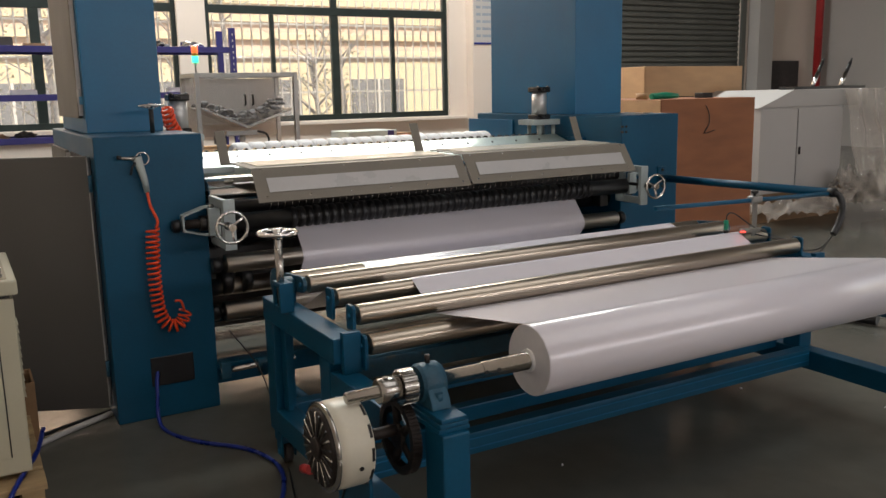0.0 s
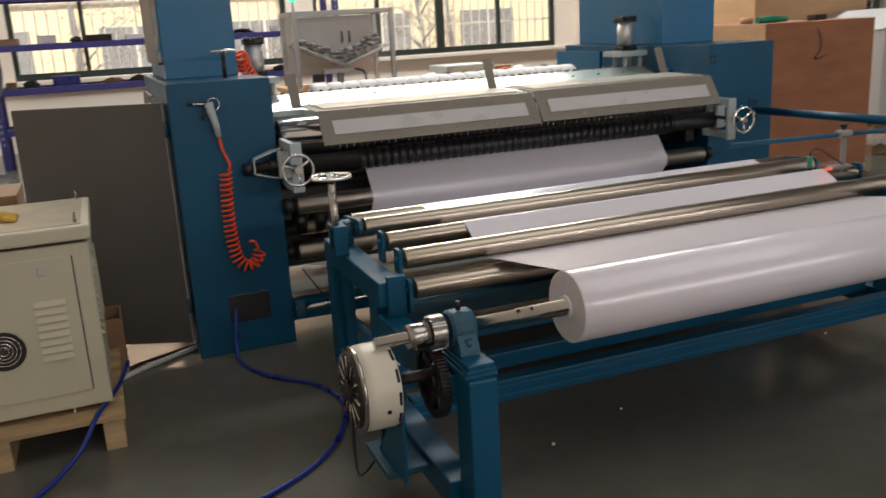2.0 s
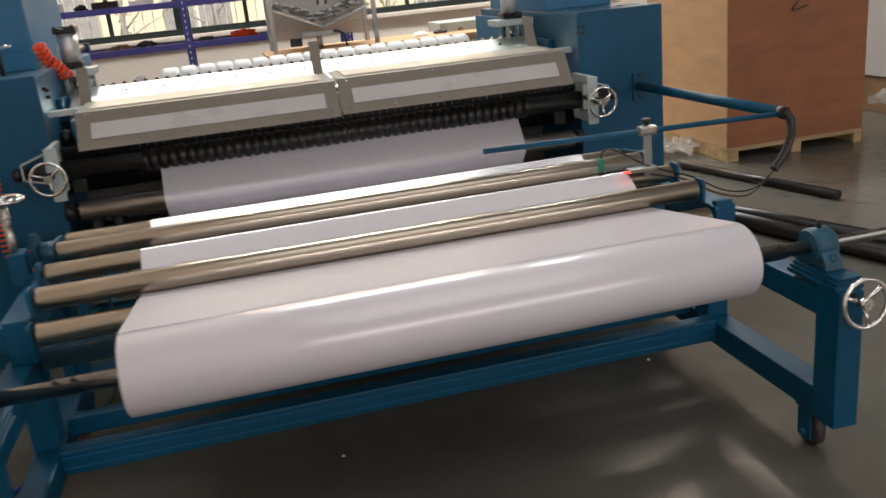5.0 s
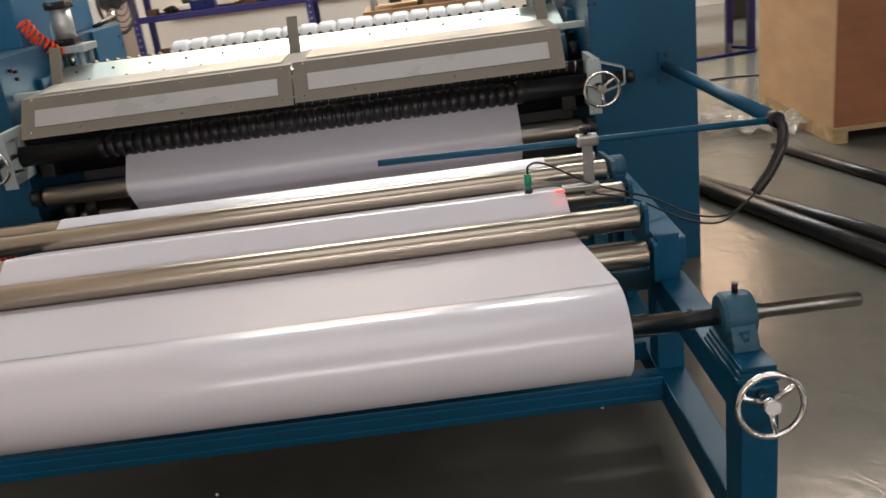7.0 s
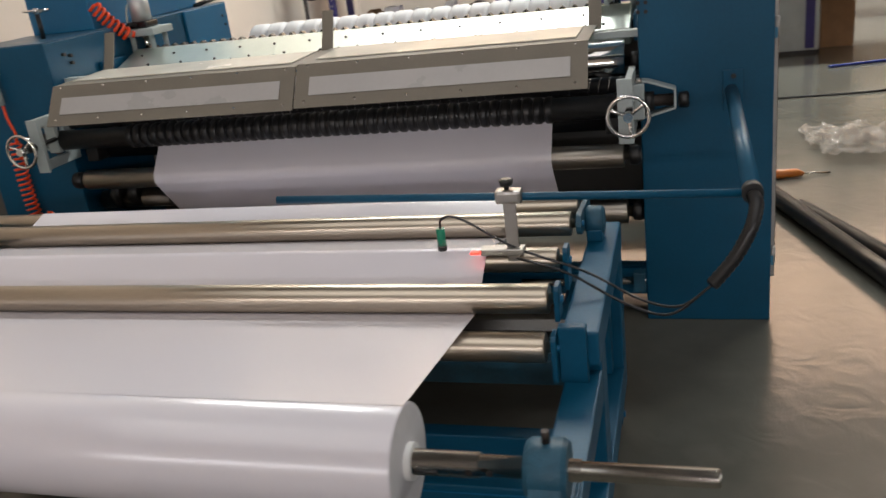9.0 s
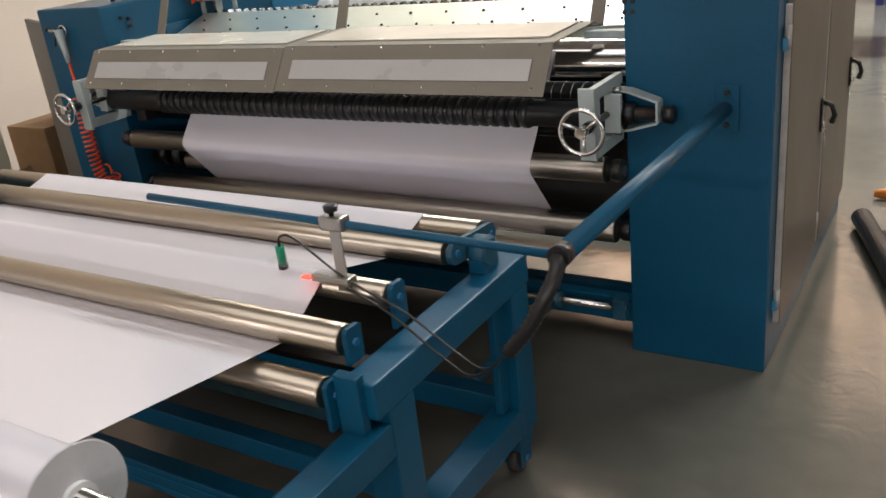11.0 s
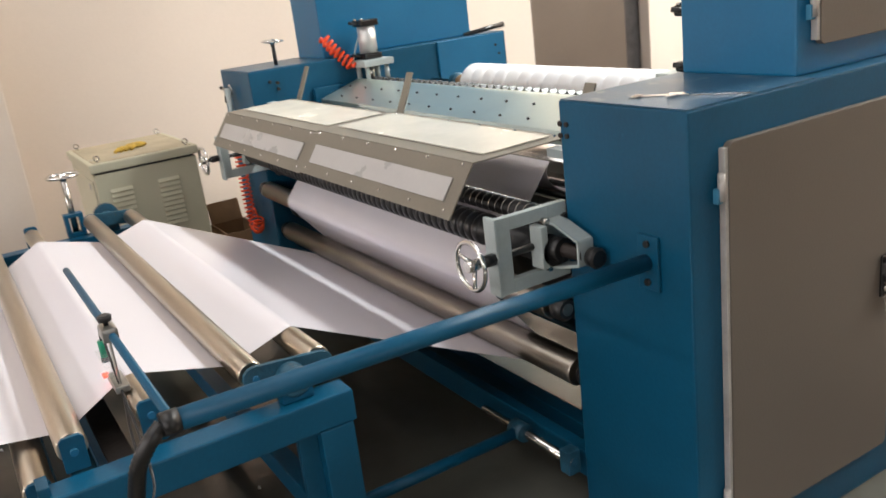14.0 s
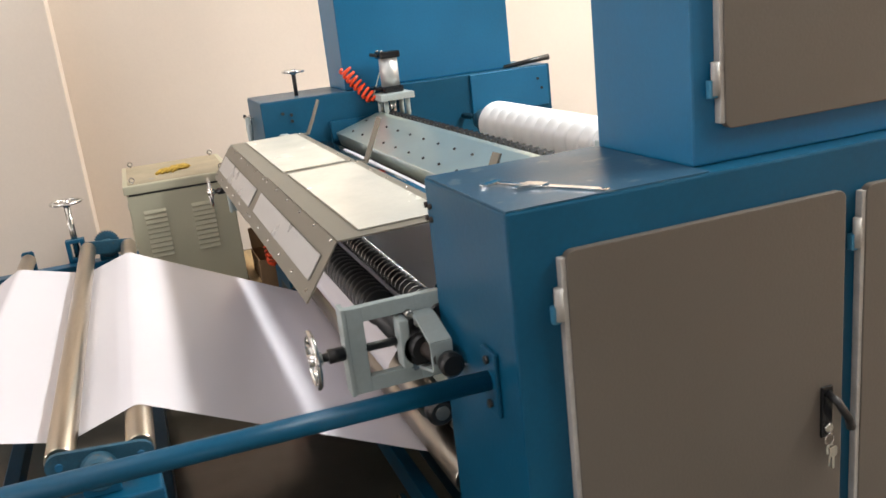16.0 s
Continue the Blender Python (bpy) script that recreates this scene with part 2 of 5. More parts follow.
def sweep(points, radius, seg=12, caps=True, bm=None, closed=False):
    """A round bar or hose along points; radius is one number or one for each point."""
    bm0 = bmesh.new()
    pts = [Vector(p) for p in points]
    rings, n = [], len(pts)
    ref = None
    for i, p in enumerate(pts):
        if closed:
            d = pts[(i + 1) % n] - pts[i - 1]
        else:
            d = pts[min(i + 1, n - 1)] - pts[max(i - 1, 0)]
        d.normalize()
        if ref is None:
            u, v = frame_of(d)
            v = d.cross(u)
        else:
            u = (ref - d * ref.dot(d)).normalized()
            v = d.cross(u)
        ref = u
        r = radius[i] if isinstance(radius, (list, tuple)) else radius
        rings.append([bm0.verts.new(p + r * (math.cos(a) * u + math.sin(a) * v)) for a in (2 * math.pi * k / seg for k in range(seg))])
    for i in range(n if closed else n - 1):
        a, b = rings[i], rings[(i + 1) % n]
        for k in range(seg):
            f = bm0.faces.new((a[k], a[(k + 1) % seg], b[(k + 1) % seg], b[k]))
            f.smooth = True
    if caps and not closed:
        bm0.faces.new(rings[0][::-1])
        bm0.faces.new(rings[-1])
    bmesh.ops.recalc_face_normals(bm0, faces=bm0.faces[:])
    return merge(bm, bm0)


def rod(p0, p1, r, seg=24, bm=None, chamfer=0.0):
    a, b = Vector(p0), Vector(p1)
    if not chamfer:
        return sweep([a, b], r, seg, bm=bm)
    d = (b - a).normalized() * chamfer
    return sweep([a, a + d, b - d, b], [r - chamfer, r, r, r - chamfer], seg, bm=bm)


def lathe(profile, x0, y, z, seg=40, axis="x", bm=None):
    """Turned about a line along x (or y, z) from pairs of place along it and radius. Steps stay sharp."""
    bm0 = bmesh.new()
    rings = []
    for s, r in profile:
        ring = []
        for k in range(seg):
            a = 2 * math.pi * k / seg
            c, d = r * math.cos(a), r * math.sin(a)
            co = {"x": (x0 + s, y + c, z + d), "y": (x0 + d, y + s, z + c), "z": (x0 + c, y + d, z + s)}[axis]
            ring.append(bm0.verts.new(co))
        rings.append(ring)
    for i in range(len(rings) - 1):
        for k in range(seg):
            f = bm0.faces.new((rings[i][k], rings[i][(k + 1) % seg], rings[i + 1][(k + 1) % seg], rings[i + 1][k]))
            f.smooth = abs(profile[i][1] - profile[i + 1][1]) < 0.6 * abs(profile[i][0] - profile[i + 1][0])
    bm0.faces.new(rings[0][::-1])
    bm0.faces.new(rings[-1])
    bmesh.ops.recalc_face_normals(bm0, faces=bm0.faces[:])
    return merge(bm, bm0)


def ring_pts(c, r, axis, n=40):
    c = Vector(c)
    u, v = frame_of(axis)
    return [c + r * (math.cos(2 * math.pi * k / n) * u + math.sin(2 * math.pi * k / n) * v) for k in range(n)]


def torus(c, r, t, axis, n=40, seg=8, bm=None):
    return sweep(ring_pts(c, r, axis, n), t, seg, closed=True, bm=bm)


def helix(p0, p1, r, turns, per=14, sag=None):
    """Points of a coil along the line p0 p1."""
    a, b = Vector(p0), Vector(p1)
    u, v = frame_of(b - a)
    n = int(turns * per)
    out = []
    for i in range(n + 1):
        f = i / n
        c = a.lerp(b, f)
        w = 2 * math.pi * turns * f
        out.append(c + r * (math.cos(w) * u + math.sin(w) * v))
    return out


def coil_along(path, r, turns, per=12):
    """Points of a coil wound along a polyline, its cross frame carried along without twist."""
    pts = [Vector(p) for p in path]
    lens = [(pts[i + 1] - pts[i]).length for i in range(len(pts) - 1)]
    total, out, n = sum(lens), [], int(turns * per)
    u = None
    for i in range(n + 1):
        s, k = total * i / n, 0
        while k < len(lens) - 1 and s > lens[k]:
            s -= lens[k]
            k += 1
        c = pts[k].lerp(pts[k + 1], min(1, s / lens[k]))
        d = (pts[min(k + 2, len(pts) - 1)] - pts[max(k - 1, 0)]).normalized()
        u = frame_of(d)[0] if u is None else (u - d * u.dot(d)).normalized()
        v = d.cross(u)
        w = 2 * math.pi * turns * i / n
        out.append(c + r * (math.cos(w) * u + math.sin(w) * v))
    return out


def smooth_path(points, n=8):
    """A Catmull-Rom line through the points."""
    p = [Vector(q) for q in points]
    p = [2 * p[0] - p[1]] + p + [2 * p[-1] - p[-2]]
    out = []
    for i in range(1, len(p) - 2):
        for k in range(n):
            t = k / n
            out.append(0.5 * (2 * p[i] + (p[i + 1] - p[i - 1]) * t + (2 * p[i - 1] - 5 * p[i] + 4 * p[i + 1] - p[i + 2]) * t**2 + (3 * p[i] - p[i - 1] - 3 * p[i + 1] + p[i + 2]) * t**3))
    out.append(p[-2])
    return out


def prism(poly, axis, a, b, bevel=0.0, bm=None):
    """A flat outline, in the two other axes in order, pushed from a to b along axis."""
    bm0 = bmesh.new()

    def at(q, s):
        return {"x": (s, q[0], q[1]), "y": (q[0], s, q[1]), "z": (q[0], q[1], s)}[axis]

    lo, hi = [bm0.verts.new(at(q, a)) for q in poly], [bm0.verts.new(at(q, b)) for q in poly]
    bm0.faces.new(lo)
    bm0.faces.new(hi[::-1])
    for i in range(len(poly)):
        j = (i + 1) % len(poly)
        bm0.faces.new((lo[i], hi[i], hi[j], lo[j]))
    bmesh.ops.recalc_face_normals(bm0, faces=bm0.faces[:])
    if bevel:
        bmesh.ops.bevel(bm0, geom=bm0.edges[:], offset=bevel, segments=2, affect="EDGES", profile=0.6)
    return merge(bm, bm0)


def framed(x, y0, y1, z0, z1, hy0, hy1, hz0, hz1, thick, bevel=0.003):
    """A plate across x with one square hole through it."""
    bm = box(x, x + thick, y0, hy0, z0, z1, bevel)
    box(x, x + thick, hy1, y1, z0, z1, bevel, bm)
    box(x, x + thick, hy0 - 0.001, hy1 + 0.001, z0, hz0, bevel, bm)
    box(x, x + thick, hy0 - 0.001, hy1 + 0.001, hz1, z1, bevel, bm)
    return bm


def rounded(w0, w1, h0, h1, r=0.02, n=4):
    """Corner-rounded outline."""
    out = []
    for cx, cy, a0 in ((w1 - r, h1 - r, 0), (w0 + r, h1 - r, 90), (w0 + r, h0 + r, 180), (w1 - r, h0 + r, 270)):
        out += [(cx + r * math.cos(radians(a0 + 90 * k / n)), cy + r * math.sin(radians(a0 + 90 * k / n))) for k in range(n + 1)]
    return out


def lump(c, size, seed=0, rough=0.35, sub=3, bm=None):
    """A crumpled, uneven heap."""
    bm0 = bmesh.new()
    bmesh.ops.create_icosphere(bm0, subdivisions=sub, radius=1)
    for v in bm0.verts:
        k = 1 + rough * noise.noise(v.co * 2.3 + Vector((seed, 0, 0))) + 0.5 * rough * noise.noise(v.co * 6 + Vector((0, seed, 0)))
        v.co = Vector((v.co.x * size[0] * k + c[0], v.co.y * size[1] * k + c[1], max(v.co.z * size[2] * k, -size[2] * 0.6) + c[2]))
    return merge(bm, bm0)


def handwheel(parent, c, axis, r, label="chrome three-spoke handwheel", crank=True):
    """Rim, hub, three spokes and a small grip."""
    c, axis = Vector(c), Vector(axis).normalized()
    w = part("handwheel", torus(c, r, r * 0.10, axis, 44, 10), CHROME, parent, label)
    part("hub", rod(c - axis * r * 0.30, c + axis * r * 0.20, r * 0.24, 20), CHROME, w)
    u, v = frame_of(axis)
    for k in range(3):
        a = 2 * math.pi * k / 3 + 0.4
        d = math.cos(a) * u + math.sin(a) * v
        part("spoke", sweep([c - axis * r * 0.15 + d * r * 0.15, c - axis * r * 0.06 + d * r * 0.6, c + d * r * 0.98], [r * 0.11, r * 0.09, r * 0.085], 8), CHROME, w)
    return w

# ---- the hall ----
X0, X1, Y0, Y1, H = 0.8, 19.4, -6.0, 14.27, 7.4
solo("floor", box(X0 - 0.3, X1 + 0.3, Y0 - 0.3, Y1 + 0.3, -0.2, 0), FLOOR, "grey-green epoxy workshop floor, scuffed", "floor", "structure")
solo("ground", box(-60, 80, Y1 + 0.31, 120, -0.6, -0.4), mat("yard_concrete", (0.42, 0.38, 0.33), 0.9, 0, 0.15, 0.5, 20, 0.2), "pale concrete yard outside the windows", "ground", "structure")
cb = box(X0 - 0.3, X1 + 0.3, Y0 - 0.3, -2.6, H, H + 0.2)
for q in ((X0 - 0.3, X1 + 0.3, 3.0, 10.3), (X0 - 0.3, 1.6, -2.6, 3.0), (10.8, X1 + 0.3, -2.6, 3.0), (X0 - 0.3, 1.6, 10.3, 11.5), (10.8, X1 + 0.3, 10.3, 11.5), (X0 - 0.3, X1 + 0.3, 11.5, Y1 + 0.3)):
    box(*q, H, H + 0.2, 0, cb)
# northern rooflight, and the made-up southern one for the overhead fill
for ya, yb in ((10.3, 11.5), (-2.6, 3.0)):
    solo("rooflight", box(1.6, 10.8, ya, yb, H + 0.03, H + 0.05), PANE, "milky plastic pane closing an unseen opening in the ceiling", "rooflight", "structure")
solo("ceiling", cb, CEIL, "plain hall ceiling, unseen, kept dark to cut bounced light", "ceiling", "structure")
WIN = ((1.25, 5.05), (5.47, 9.65))
WZ0, WZ1, WTR = 0.97, 6.90, 2.68


def wall_with_holes(name, axis, at, thick, span, holes, label, material):
    """A wall along x or y with openings (from, to, bottom, top) through it."""
    bm, cur = None, span[0]
    for a, b, z0, z1 in sorted(holes):
        pieces = [(cur, a, 0, H), (a, b, 0, z0), (a, b, z1, H)]
        cur = b
        for p, q, u, v in pieces:
            if q - p > 0.001 and v - u > 0.001:
                bm = box(p, q, at, at + thick, u, v, 0, bm) if axis == "x" else box(at, at + thick, p, q, u, v, 0, bm)
    bm = box(cur, span[1], at, at + thick, 0, H, 0, bm) if axis == "x" else box(at, at + thick, cur, span[1], 0, H, 0, bm)
    return solo(name, bm, material, label, "wall", "structure")


wall_with_holes("wall_north", "x", Y1, 0.28, (X0 - 0.3, X1 + 0.3), [(a, b, WZ0, WZ1) for a, b in WIN] + [(12.6, 16.9, 0, 3.7)], "off-white painted wall with wide windows and a shutter", WALL)
wall_with_holes("wall_west", "y", X0 - 0.28, 0.28, (Y0, Y1), [(8.30, 9.72, 0, 2.3)], "off-white painted side wall", WALL)
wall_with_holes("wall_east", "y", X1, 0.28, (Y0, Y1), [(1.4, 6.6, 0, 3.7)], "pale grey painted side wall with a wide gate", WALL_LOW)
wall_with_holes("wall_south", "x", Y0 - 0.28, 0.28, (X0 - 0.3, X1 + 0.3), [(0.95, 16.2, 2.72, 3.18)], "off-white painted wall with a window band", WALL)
solo("pillar_1", box(X0 + 0.003, 1.15, 3.3, 3.98, 0, H - 0.003, 0.006), WALL, "off-white painted wall pillar", "pillar", "structure")
solo("pillar_2", box(10.0, 10.5, Y1 - 0.22, Y1 - 0.003, 0, H - 0.003, 0.006), WALL, "off-white pier beside the window", "pillar", "structure")
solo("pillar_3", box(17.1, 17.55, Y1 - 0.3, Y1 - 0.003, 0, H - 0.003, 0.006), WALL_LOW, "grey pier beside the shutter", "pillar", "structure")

door1 = thing("door_1", (X0 - 0.14, 9.0, 0), "dark brown-grey closed door in the side wall", "door", kind="structure")
part("leaf", box(X0 - 0.2, X0 - 0.1, 8.30, 9.50, 0, 2.3, 0.004), mat("dark_brown_door", (0.13, 0.10, 0.08), 0.5, 0, 0.08, 2, 60, 0.06), door1)
part("leaf", box(X0 - 0.22, X0 - 0.13, 9.505, 9.72, 0, 2.3, 0.004), JUNK_DARK, door1)


def window(index, x0, x1, bars):
    """Frame, sill, panes and the bars outside, in one opening."""
    w = thing("window_%d" % index, ((x0 + x1) / 2, Y1, WZ0), "wide dark-framed sliding window with a white outer grille", "window", kind="structure")
    y = Y1 + 0.06
    for a, b, z0, z1 in ((x0, x1, WZ0, WZ0 + 0.09), (x0, x1, WZ1 - 0.07, WZ1), (x0, x0 + 0.07, WZ0 + 0.09, WZ1 - 0.07), (x1 - 0.07, x1, WZ0 + 0.09, WZ1 - 0.07), (x0 + 0.07, x1 - 0.07, WTR - 0.06, WTR + 0.06)):
        part("window_frame", box(a, b, y, y + 0.08, z0, z1, 0.004), FRAME, w)
    mids = [x0 + (x1 - x0) * k / 4 for k in (1, 2, 3)]
    for k, mx in enumerate(mids):
        half = 0.065 if k == 1 else 0.03
        part("window_frame", box(mx - half, mx + half, y + 0.003, y + 0.075, WZ0 + 0.09, WTR - 0.06, 0.004), FRAME, w)
    part("window_frame", box(mids[1] - 0.05, mids[1] + 0.05, y + 0.003, y + 0.075, WTR + 0.06, WZ1 - 0.07, 0.004), FRAME, w)
    edges = [x0 + 0.07, *mids, x1 - 0.07]
    for a, b in zip(edges, edges[1:]):
        p = part("pane", box(a, b, y + 0.035, y + 0.041, WZ0 + 0.09, WTR - 0.06), GLASS, w)
        p.visible_shadow = False
        q = part("pane", box(a, b, y + 0.035, y + 0.041, WTR + 0.06, WZ1 - 0.07), GLASS, w)
        q.visible_shadow = False
    part("window_sill", box(x0 - 0.1, x1 + 0.3, Y1 - 0.10, Y1 + 0.058, WZ0 - 0.06, WZ0 - 0.004, 0.005), WALL, w)
    if bars:
        n = int((x1 - x0) / 0.145)
        for k in range(n):
            bx = x0 + 0.05 + (x1 - x0 - 0.1) * k / (n - 1)
            part("grille_bar", box(bx - 0.011, bx + 0.011, Y1 + 0.36, Y1 + 0.382, WZ0 - 0.1, WZ1 + 0.1), GRILLE, w)
        for z in (1.02, 1.42, 1.98, 2.50, 3.05):
            part("grille_rail", box(x0 - 0.1, x1 + 0.1, Y1 + 0.383, Y1 + 0.405, z - 0.014, z + 0.014), GRILLE, w)


for i, (a, b) in enumerate(WIN):
    window(i + 1, a, b, True)

shutter = thing("shutter", (14.75, Y1 + 0.1, 0), "closed grey corrugated roller shutter", "shutter", kind="structure")
slat = prism([(Y1 + 0.10, 0), (Y1 + 0.07, 0.028), (Y1 + 0.07, 0.082), (Y1 + 0.10, 0.11), (Y1 + 0.13, 0.11), (Y1 + 0.13, 0)], "x", 12.6, 16.9)
first = part("slat", slat, SHUTTER, shutter)
for k in range(1, 34):
    s = new("slat", first.data)
    s.parent = shutter
    s.location = (0, 0, 0.11 * k)
part("guide_rail", box(16.84, 16.96, Y1 - 0.07, Y1 - 0.004, 0, 3.7, 0.004), SHUTTER, shutter)
gate = thing("gate", (X1, 4.0, 0), "wide open gate frame in the side wall", "gate", kind="structure")
for y in (1.4, 6.52):
    part("jamb", box(X1 - 0.04, X1 - 0.003, y - 0.04, y + 0.12, 0, 3.7, 0.004), SHUTTER, gate)

# yard behind the windows
house = thing("building", (8, 22, -0.4), "yellow plastered building with tiled upper floor", "building")
part("wall", box(-14, 34, 22.0, 26, -0.4, 2.2), FACADE, house)
part("wall", box(-14, 34, 22.003, 26, 2.2, 9.0), FACADE2, house)
for k in range(16):
    hx = -12 + 2.9 * k
    wdw = part("window", box(hx, hx + 1.5, 21.93, 22.0, 0.3, 1.75, 0.01), mat("grey_pane", (0.24, 0.23, 0.22), 0.3) if k == 0 else bpy.data.materials["grey_pane"], house)
    part("frame", box(hx + 0.72, hx + 0.78, 21.90, 21.93, 0.3, 1.75), GRILLE, wdw)
for k in range(9):
    part("ledge", box(-14, 34, 21.88, 22.0, 2.3 + 0.42 * k, 2.46 + 0.42 * k, 0.01), FACADE, house)


def tree(base, height, seed):
    rnd = random.Random(seed)
    t = thing("tree", base, "thin pale-barked tree with sparse leaves in the yard", "tree", group="trees in the yard")
    b = Vector(base)
    trunk = sweep(smooth_path([b, b + Vector((0.08, 0, height * 0.4)), b + Vector((-0.05, 0.1, height))]), 0.05, 8)
    tips = []
    for k in range(16):
        h = height * rnd.uniform(0.2, 0.95)
        a = rnd.uniform(0, 6.28)
        d = Vector((math.cos(a), math.sin(a) * 0.5, rnd.uniform(0.3, 1.1))) * rnd.uniform(0.5, 1.1)
        p = b + Vector((0, 0, h))
        sweep([p, p + d * 0.5 + Vector((0, 0, 0.05)), p + d], [0.022, 0.015, 0.006], 6, bm=trunk)
        tips += [p + d * f for f in (0.5, 0.75, 1.0)]
    part("trunk", trunk, BARK, t)
    leaves = bmesh.new()
    for p in tips:
        for k in range(9):
            c = p + Vector((rnd.gauss(0, 0.22), rnd.gauss(0, 0.2), rnd.gauss(0, 0.18)))
            u = Vector((rnd.uniform(-1, 1), rnd.uniform(-1, 1), rnd.uniform(-1, 1))).normalized() * 0.038
            v = u.cross(Vector((rnd.uniform(-1, 1), rnd.uniform(-1, 1), 1))).normalized() * 0.02
            leaves.faces.new([leaves.verts.new(c + q) for q in (-u, v, u, -v)])
    part("crown", leaves, LEAF, t)


for i, (tx, ty, th) in enumerate(((5.9, 17.6, 3.6), (6.9, 18.4, 4.2), (8.3, 17.2, 2.6), (3.6, 18.0, 3.4), (9.3, 18.2, 2.8), (2.0, 17.4, 3.8))):
    tree((tx, ty, -0.4), th, i)

# ---- the slitting machine ----
M = thing("slitting_machine", (4.13, 5.6, 0), "blue paper slitting and rewinding machine with grey side doors", "machine")
LX0, LX1, RX0, RX1 = 2.51, 2.95, 5.316, 5.75
YF, YB, ZT = 4.92, 6.46, 1.23


def door_panel(parent, x, y0, y1, z0, z1, out, handle, material=GREY):
    """A grey door on a side, with its pale folded edge, hinges and swing handle; out is +1 or -1."""
    d = part("door", prism(rounded(y0, y1, z0, z1, 0.018), "x", x + out * 0.004, x + out * 0.022, 0.003), material, parent, "grey painted steel door with a folded edge")
    part("edge_strip", box(min(x + out * 0.001, x + out * 0.019), max(x + out * 0.001, x + out * 0.019), y0 - 0.010, y0 + 0.003, z0 + 0.012, z1 - 0.012, 0.002), EDGE, d)
    for z in (z0 + 0.10, z1 - 0.10):
        part("hinge", rod((x + out * 0.014, y0 - 0.016, z - 0.032), (x + out * 0.014, y0 - 0.016, z + 0.032), 0.009, 12), EDGE, d)
        part("hinge_leaf", box(min(x, x + out * 0.016), max(x, x + out * 0.016), y0 - 0.030, y0 - 0.012, z - 0.038, z - 0.002, 0.003), mat("pale_blue_hinge", (0.05, 0.22, 0.36), 0.45) if "pale_blue_hinge" not in bpy.data.materials else bpy.data.materials["pale_blue_hinge"], d)
    if handle:
        hz = handle
        hp = part("handle_plate", box(min(x + out * 0.022, x + out * 0.03), max(x + out * 0.022, x + out * 0.03), y1 - 0.062, y1 - 0.032, hz - 0.06, hz + 0.06, 0.003), BLACKGLOSS, d)
        part("handle", sweep([(x + out * 0.03, y1 - 0.047, hz + 0.045), (x + out * 0.055, y1 - 0.045, hz + 0.035), (x + out * 0.065, y1 - 0.024, hz - 0.005), (x + out * 0.055, y1 - 0.006, hz - 0.035)], [0.008, 0.009, 0.009, 0.011], 10), BLACK, d)
        part("lock", rod((x + out * 0.03, y1 - 0.047, hz - 0.036), (x + out * 0.037, y1 - 0.047, hz - 0.036), 0.010, 14), CHROME, d)
    return d


def side_body(x0, x1):
    body = part("side_cabinet", box(x0, x1, YF, YB, 0, ZT, 0.006), BLUE, M, "blue enamelled side cabinet, flat topped")
    part("top_plate", box(x0 + 0.004, x1 - 0.004, YF + 0.004, 5.355, ZT + 0.0005, ZT + 0.003, 0.0), STEELTOP, body, "scuffed blue cabinet top")
    return body


left_body, right_body = side_body(LX0, LX1), side_body(RX0, RX1)
# columns take the lit copy of the cabinet's blue
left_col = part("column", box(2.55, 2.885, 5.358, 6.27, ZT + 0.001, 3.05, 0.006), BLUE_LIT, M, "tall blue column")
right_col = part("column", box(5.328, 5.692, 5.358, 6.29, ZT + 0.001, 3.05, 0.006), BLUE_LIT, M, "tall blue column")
door_panel(M, RX1, 5.022, 5.668, 0.125, 1.145, 1, 0.66)
door_panel(M, RX1, 5.722, 6.37, 0.125, 1.145, 1, 0.66)
door_panel(M, 5.692, 5.42, 6.22, 1.30, 2.9, 1, 2.0)
door_panel(M, 2.55, 5.42, 6.22, 1.30, 2.9, -1, 2.0)
door_panel(M, LX0, 5.722, 6.37, 0.125, 1.145, -1, 0.66, GREYDARK)
# the open door of the left cabinet, swung outward on its front hinges
hx, hy = 2.492, 4.995
leaf = box(0, 0.66, -0.011, 0.011, 0.065, 1.155, 0.004)
for v in leaf.verts:
    v.co = pose(hx, hy, 0, 0, 0, 180 - 24) @ v.co
open_door = part("door", leaf, GREYDARK, M, "dark grey side door standing open")
rim = box(-0.004, 0.012, -0.028, 0.010, 0.07, 1.15, 0.003)
for v in rim.verts:
    v.co = pose(hx, hy, 0, 0, 0, 180 - 24) @ v.co
part("edge_strip", rim, EDGE, open_door)
for z in (0.24, 1.04):
    part("hinge", rod((2.496, 4.985, z - 0.035), (2.496, 4.985, z + 0.035), 0.009, 12), BLUE_DULL, open_door)
# dark plates on the solid cabinet stand for the shade inside its openings
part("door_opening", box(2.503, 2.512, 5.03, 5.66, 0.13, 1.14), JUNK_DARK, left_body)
part("cable_hole", box(2.66, 2.845, YF - 0.003, YF + 0.01, 0.145, 0.275, 0.004), BLACK, left_body, "square black cable opening")

# rollers between the cabinets
ROLL = {"lower": (4.975, 0.421, 0.046), "guide": (4.90, 0.655, 0.042), "cutter": (4.86, 0.842, 0.048), "drum": (5.185, 0.935, 0.085)}
